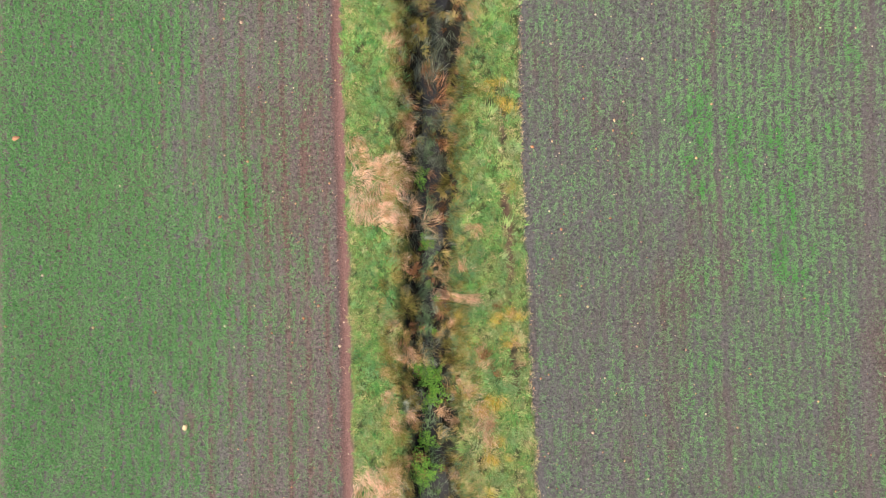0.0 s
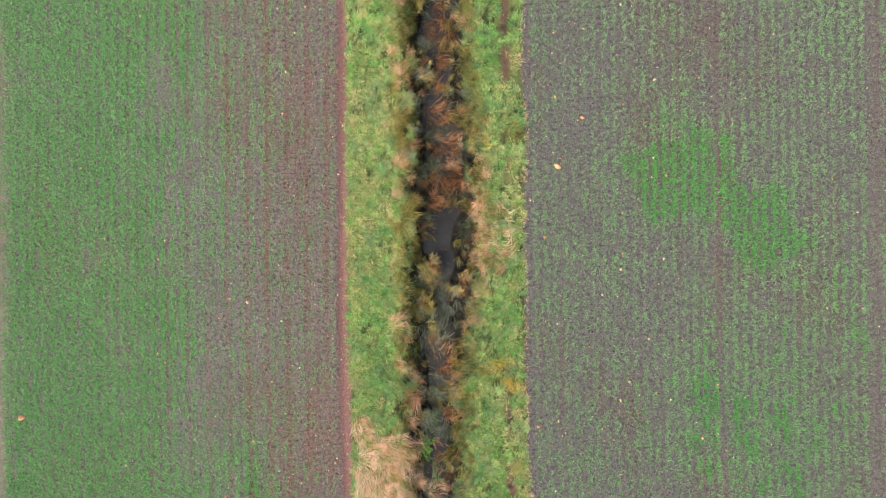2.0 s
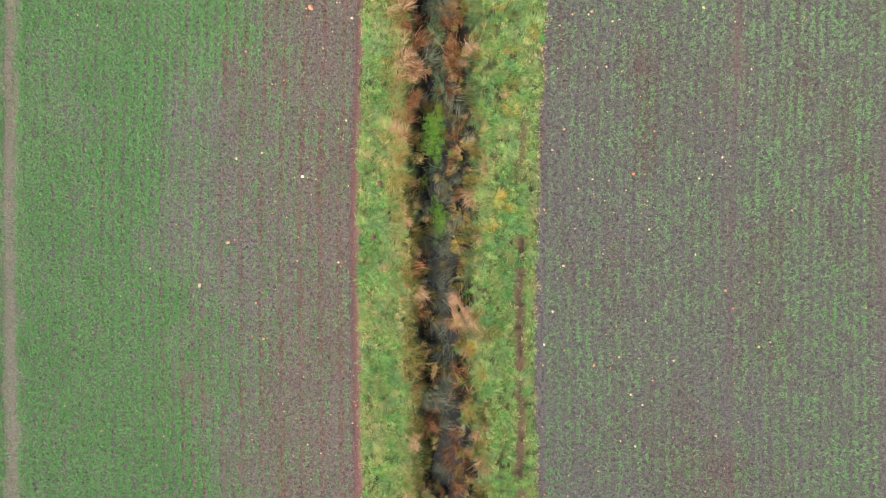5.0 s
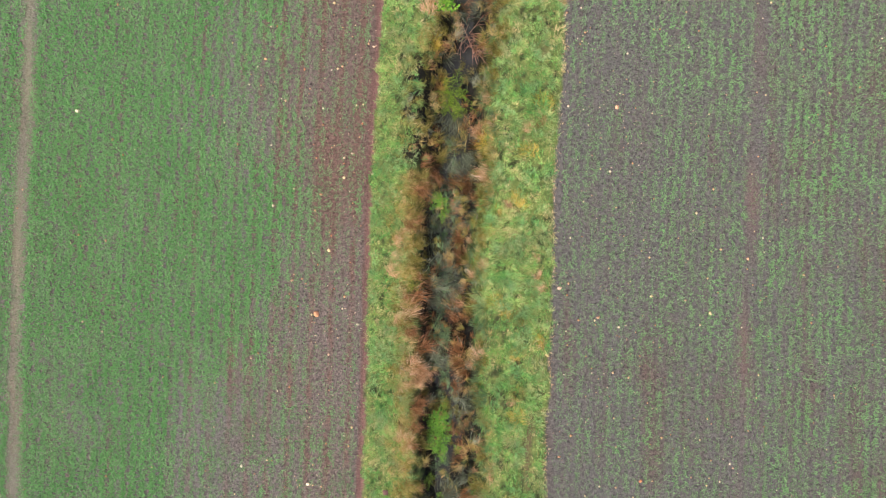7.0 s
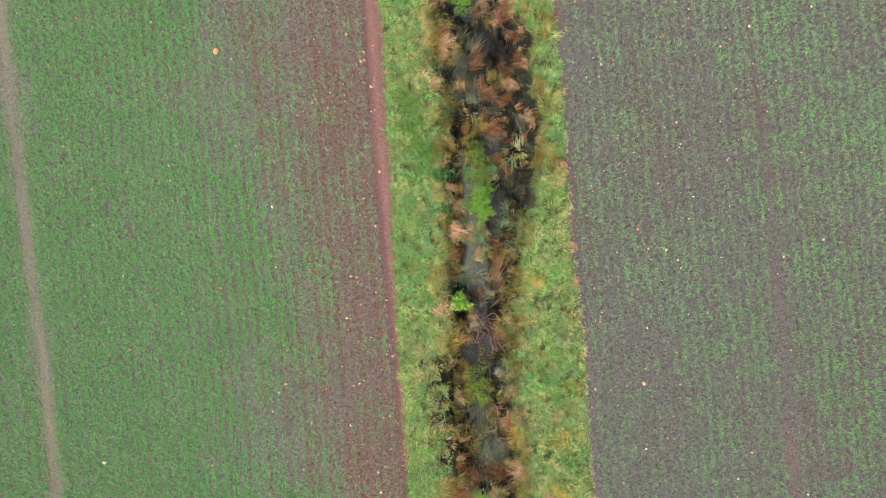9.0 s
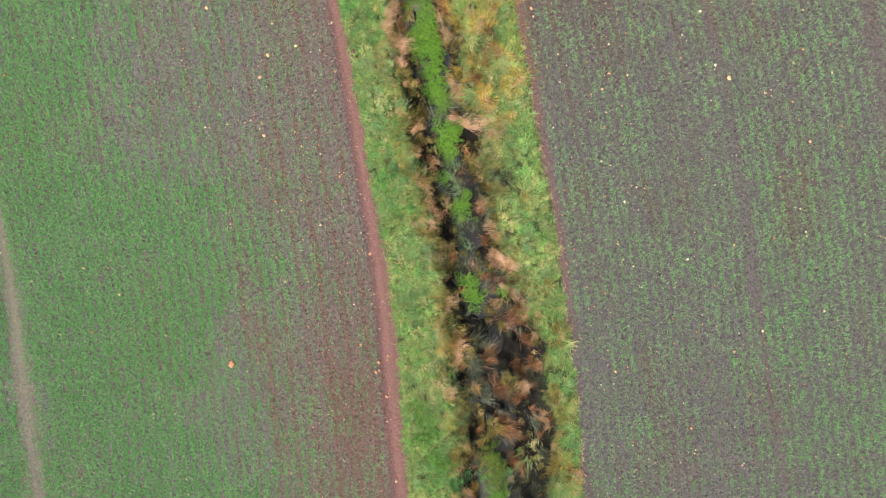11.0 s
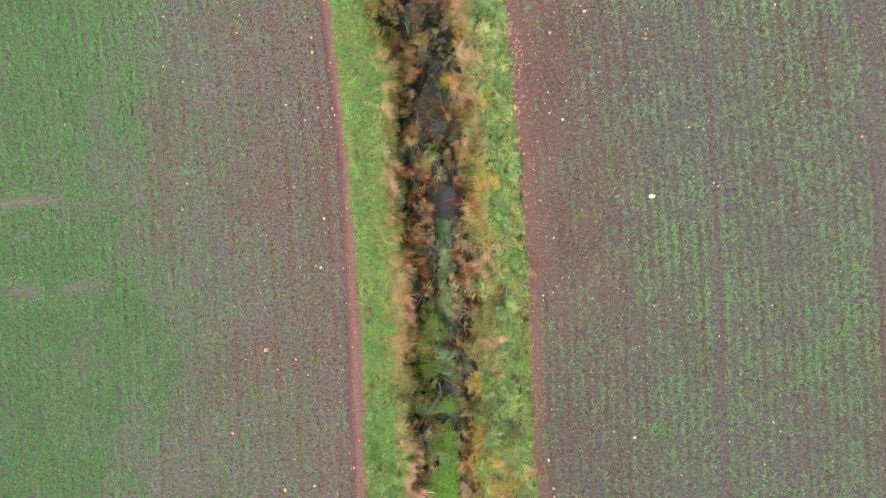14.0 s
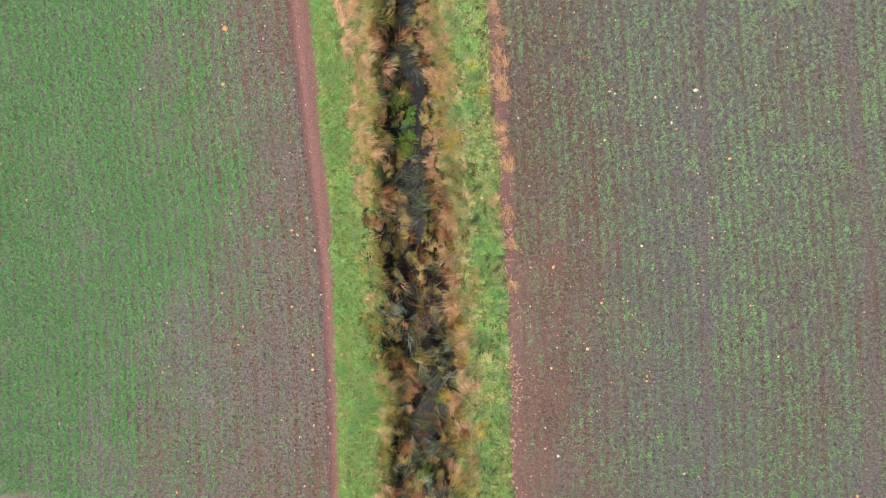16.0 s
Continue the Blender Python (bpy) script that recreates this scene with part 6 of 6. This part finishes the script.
bramble(0.17, 22.12, 0.42, 16, "leafless reddish bramble stems tangled over dark water", (0.5, 1.0), 301)
bramble(0.30, 21.85, 0.30, 10, "leafless reddish bramble stems tangled over dark water", (0.6, 1.0), 302)
bramble(0.11, 41.85, 0.36, 18, "red-brown bramble stems in the shaded ditch", (0.2, 0.8), 303)
bramble(0.05, 42.3, 0.3, 10, "red-brown bramble stems in the shaded ditch", (0.2, 0.8), 304)
bramble(1.15, 28.3, 0.4, 12, "pale leafless bramble stems on the bank", (0.5, 1.0), 305)
bramble(1.2, 27.5, 0.4, 12, "pale leafless bramble stems on the bank", (0.5, 1.0), 306)


def fallen_reeds(x, y, az, length, width, label, seed, tone=(0.6, 1.0)):
    """A loose sheaf of fallen stems, lying on the bank."""
    r = np.random.default_rng(seed)
    paths = []
    for i in range(190):
        o = r.normal(0, width / 2)
        s = r.uniform(-0.15, 0.15) * length
        t = np.linspace(-0.5, 0.5, 7) * length * r.uniform(0.7, 1.1) + s
        bend = r.normal(0, 0.05) * (t / length) ** 2 * 4 + o * 0.9 * t / length + 0.03 * np.sin(5 * t / length + r.uniform(0, 6))
        px = x + t * math.cos(az) - (o + bend) * math.sin(az)
        py = y + t * math.sin(az) + (o + bend) * math.cos(az)
        pz = np.maximum(height(px, py), WATER_Z) + 0.035 + 0.03 * r.random()
        paths.append(np.stack([px - x, py - y, pz], 1))
    z0 = min(float(p[:, 2].min()) for p in paths) - 0.03
    for p in paths:
        p[:, 2] -= z0
    co, tri, t = tube_set(paths, r.uniform(0.0016, 0.0034, len(paths)), r.uniform(*tone, len(paths)))
    ob = tagged(new("fallen_reeds", triangles("fallen_reeds", co, tri, MAT_TAN, t)), label, "reeds", "fallen reeds")
    ob.matrix_basis = pose(x, y, z0, 0, 0, 0)
    return ob


fallen_reeds(0.02, 11.55, -1.05, 0.85, 0.16, "pinkish dead reeds fallen along the water's edge", 401)
fallen_reeds(0.27, -0.86, -0.12, 0.75, 0.06, "tan dead reeds fallen across the bank", 402)
fallen_reeds(1.02, 31.2, -0.45, 0.65, 0.08, "tan dead reeds fallen across the bank", 403)
fallen_reeds(1.33, 27.95, -1.0, 0.6, 0.06, "pinkish dead reeds fallen along the bank", 404)
fallen_reeds(1.25, 28.6, -0.8, 0.5, 0.05, "pinkish dead reeds fallen along the bank", 405)
fallen_reeds(0.52, 23.1, 1.0, 0.5, 0.10, "brown dead reeds fallen over the water", 406, (0.1, 0.6))


# ---- molehills and stones ----
def molehill(x, y, r, seed):
    bm = bmesh.new()
    bmesh.ops.create_icosphere(bm, subdivisions=3, radius=1)
    rr = np.random.default_rng(seed)
    off = rr.uniform(0, 50, 2)
    for v in bm.verts:
        k = 0.75 + 0.5 * noise.noise((v.co.x * 2 + off[0], v.co.y * 2 + off[1], v.co.z * 2))
        v.co = Vector((v.co.x * r * k, v.co.y * r * k, v.co.z * r * 0.45 * k))
    me = bpy.data.meshes.new("molehill")
    bm.to_mesh(me), bm.free()
    a = me.attributes.new("bare", "FLOAT", "POINT")
    a.data.foreach_set("value", np.ones(len(me.vertices), dtype=np.float32))
    me.materials.append(MAT_GROUND)
    ob = tagged(new("molehill", me), "small reddish-brown heap of fresh earth in the grass", "molehill", "molehills")
    ob.matrix_basis = pose(x, y, float(height(x, y)) + 0.04, 0, 0, 0)
    return ob


for i, (x, y, r) in enumerate([(-0.83, 36.1, 0.055), (-0.87, 35.9, 0.04), (-1.45, 13.95, 0.06), (-1.58, 13.0, 0.055), (-0.8, 34.75, 0.05), (-0.8, 32.7, 0.05)]):
    molehill(x, y, r, 500 + i)


def stone_mesh(seed, sub):
    bm = bmesh.new()
    bmesh.ops.create_icosphere(bm, subdivisions=sub, radius=1)
    rr = np.random.default_rng(seed)
    s, off = rr.uniform(0.7, 1.25, 3), rr.uniform(0, 90, 3)
    for v in bm.verts:
        k = 1 + 0.45 * noise.noise(Vector(v.co) * 1.3 + Vector(off))
        v.co = Vector((v.co.x * s[0] * k, v.co.y * s[1] * k, v.co.z * 0.6 * s[2] * k))
    me = bpy.data.meshes.new("stone")
    bm.to_mesh(me), bm.free()
    me.materials.append(MAT_STONE)
    return me


STONES_SOUTH = [(-4.56, -3.16), (-7.55, 1.95), (-3.57, 4.0), (1.58, 1.81), (2.09, 0.35), (-4.66, 12.19), (1.77, 12.46), (1.9, 6.41), (2.33, 7.27), (3.6, 7.94), (-3.54, 11.24), (2.29, 10.7), (4.63, 11.99), (-6.83, 20.73), (-2.63, 17.08), (-3.06, 17.68), (-2.82, 14.1), (1.66, 17.48), (2.33, 16.95), (4.31, 17.0), (2.73, 20.67), (-2.4, 18.2), (-3.49, 21.61), (-4.15, 12.95), (3.03, 14.07)]
STONES_NORTH = [(-1.23, 26.57), (-3.84, 27.59), (-2.51, 32.54), (-1.79, 32.98), (-1.1, 29.12), (4.44, 28.09), (-6.15, 29.71), (5.71, 31.14), (-6.35, 25.51), (-2.66, 35.39), (-2.31, 32.9), (3.88, 33.86), (2.36, 33.45), (-3.24, 33.91), (2.45, 32.95), (-2.61, 31.5), (4.17, 38.14), (-1.86, 40.67), (2.25, 42.82), (2.96, 41.42), (6.34, 41.55), (-3.92, 46.6), (4.54, 46.16), (5.23, 44.99), (-2.0, 42.78), (-3.88, 45.6)]
BIG = {(-4.56, -3.16): 0.065, (-7.55, 1.95): 0.06, (1.9, 6.41): 0.06, (-2.66, 35.39): 0.06, (-3.92, 46.6): 0.065, (4.17, 38.14): 0.055, (-3.84, 27.59): 0.055, (-2.63, 17.08): 0.05}
stone_kinds = [stone_mesh(600 + i, 2) for i in range(6)]
for i, (x, y) in enumerate(STONES_SOUTH + STONES_NORTH):
    r = BIG.get((x, y), float(rng.uniform(0.028, 0.042)))
    ob = tagged(new("stone", stone_kinds[i % 6]), "pale buff field stone lying on the soil" if i % 3 else "orange-brown field stone lying on the soil", "stone", "stones in the fields")
    ob.matrix_basis = pose(x, y, float(height(x, y)) + 0.25 * r, 0, 0, rng.uniform(0, 360)) @ Matrix.Diagonal((r, r, r, 1))

# small stones past counting
k = 17000
y = rng.uniform(-6.5, 49.5, k)
side = rng.random(k) < 0.5
x = np.where(side, soil_l(y) + 0.15 - rng.uniform(0, 7.5, k) ** 1.0, grass_r(y) + 0.03 + rng.uniform(0, 7.5, k))
keep = rng.random(k) < np.exp(-np.abs(np.where(side, soil_l(y) - x, x - grass_r(y))) / 4.0) * (0.6 + 0.4 * smooth(8, 30, y))
x, y = x[keep], y[keep]
k = len(x)
r = np.clip(rng.lognormal(math.log(0.0125), 0.42, k), 0.006, 0.032)
octa = np.array([(1, 0, 0), (-1, 0, 0), (0, 1, 0), (0, -1, 0), (0, 0, 0.7), (0, 0, -0.7)], float)
co = np.stack([x, y, height(x, y) + 0.2 * r], 1)[:, None] + octa[None] * r[:, None, None] * rng.uniform(0.6, 1.4, (k, 6, 1))
one = np.array([(0, 2, 4), (2, 1, 4), (1, 3, 4), (3, 0, 4), (2, 0, 5), (1, 2, 5), (3, 1, 5), (0, 3, 5)])
tri = (np.arange(k)[:, None, None] * 6 + one[None]).reshape(-1, 3)
tagged(new("gravel", triangles("gravel", co.reshape(-1, 3), tri, MAT_STONE)), "small buff and orange stones strewn on the soil", "stones", kind="stuff")
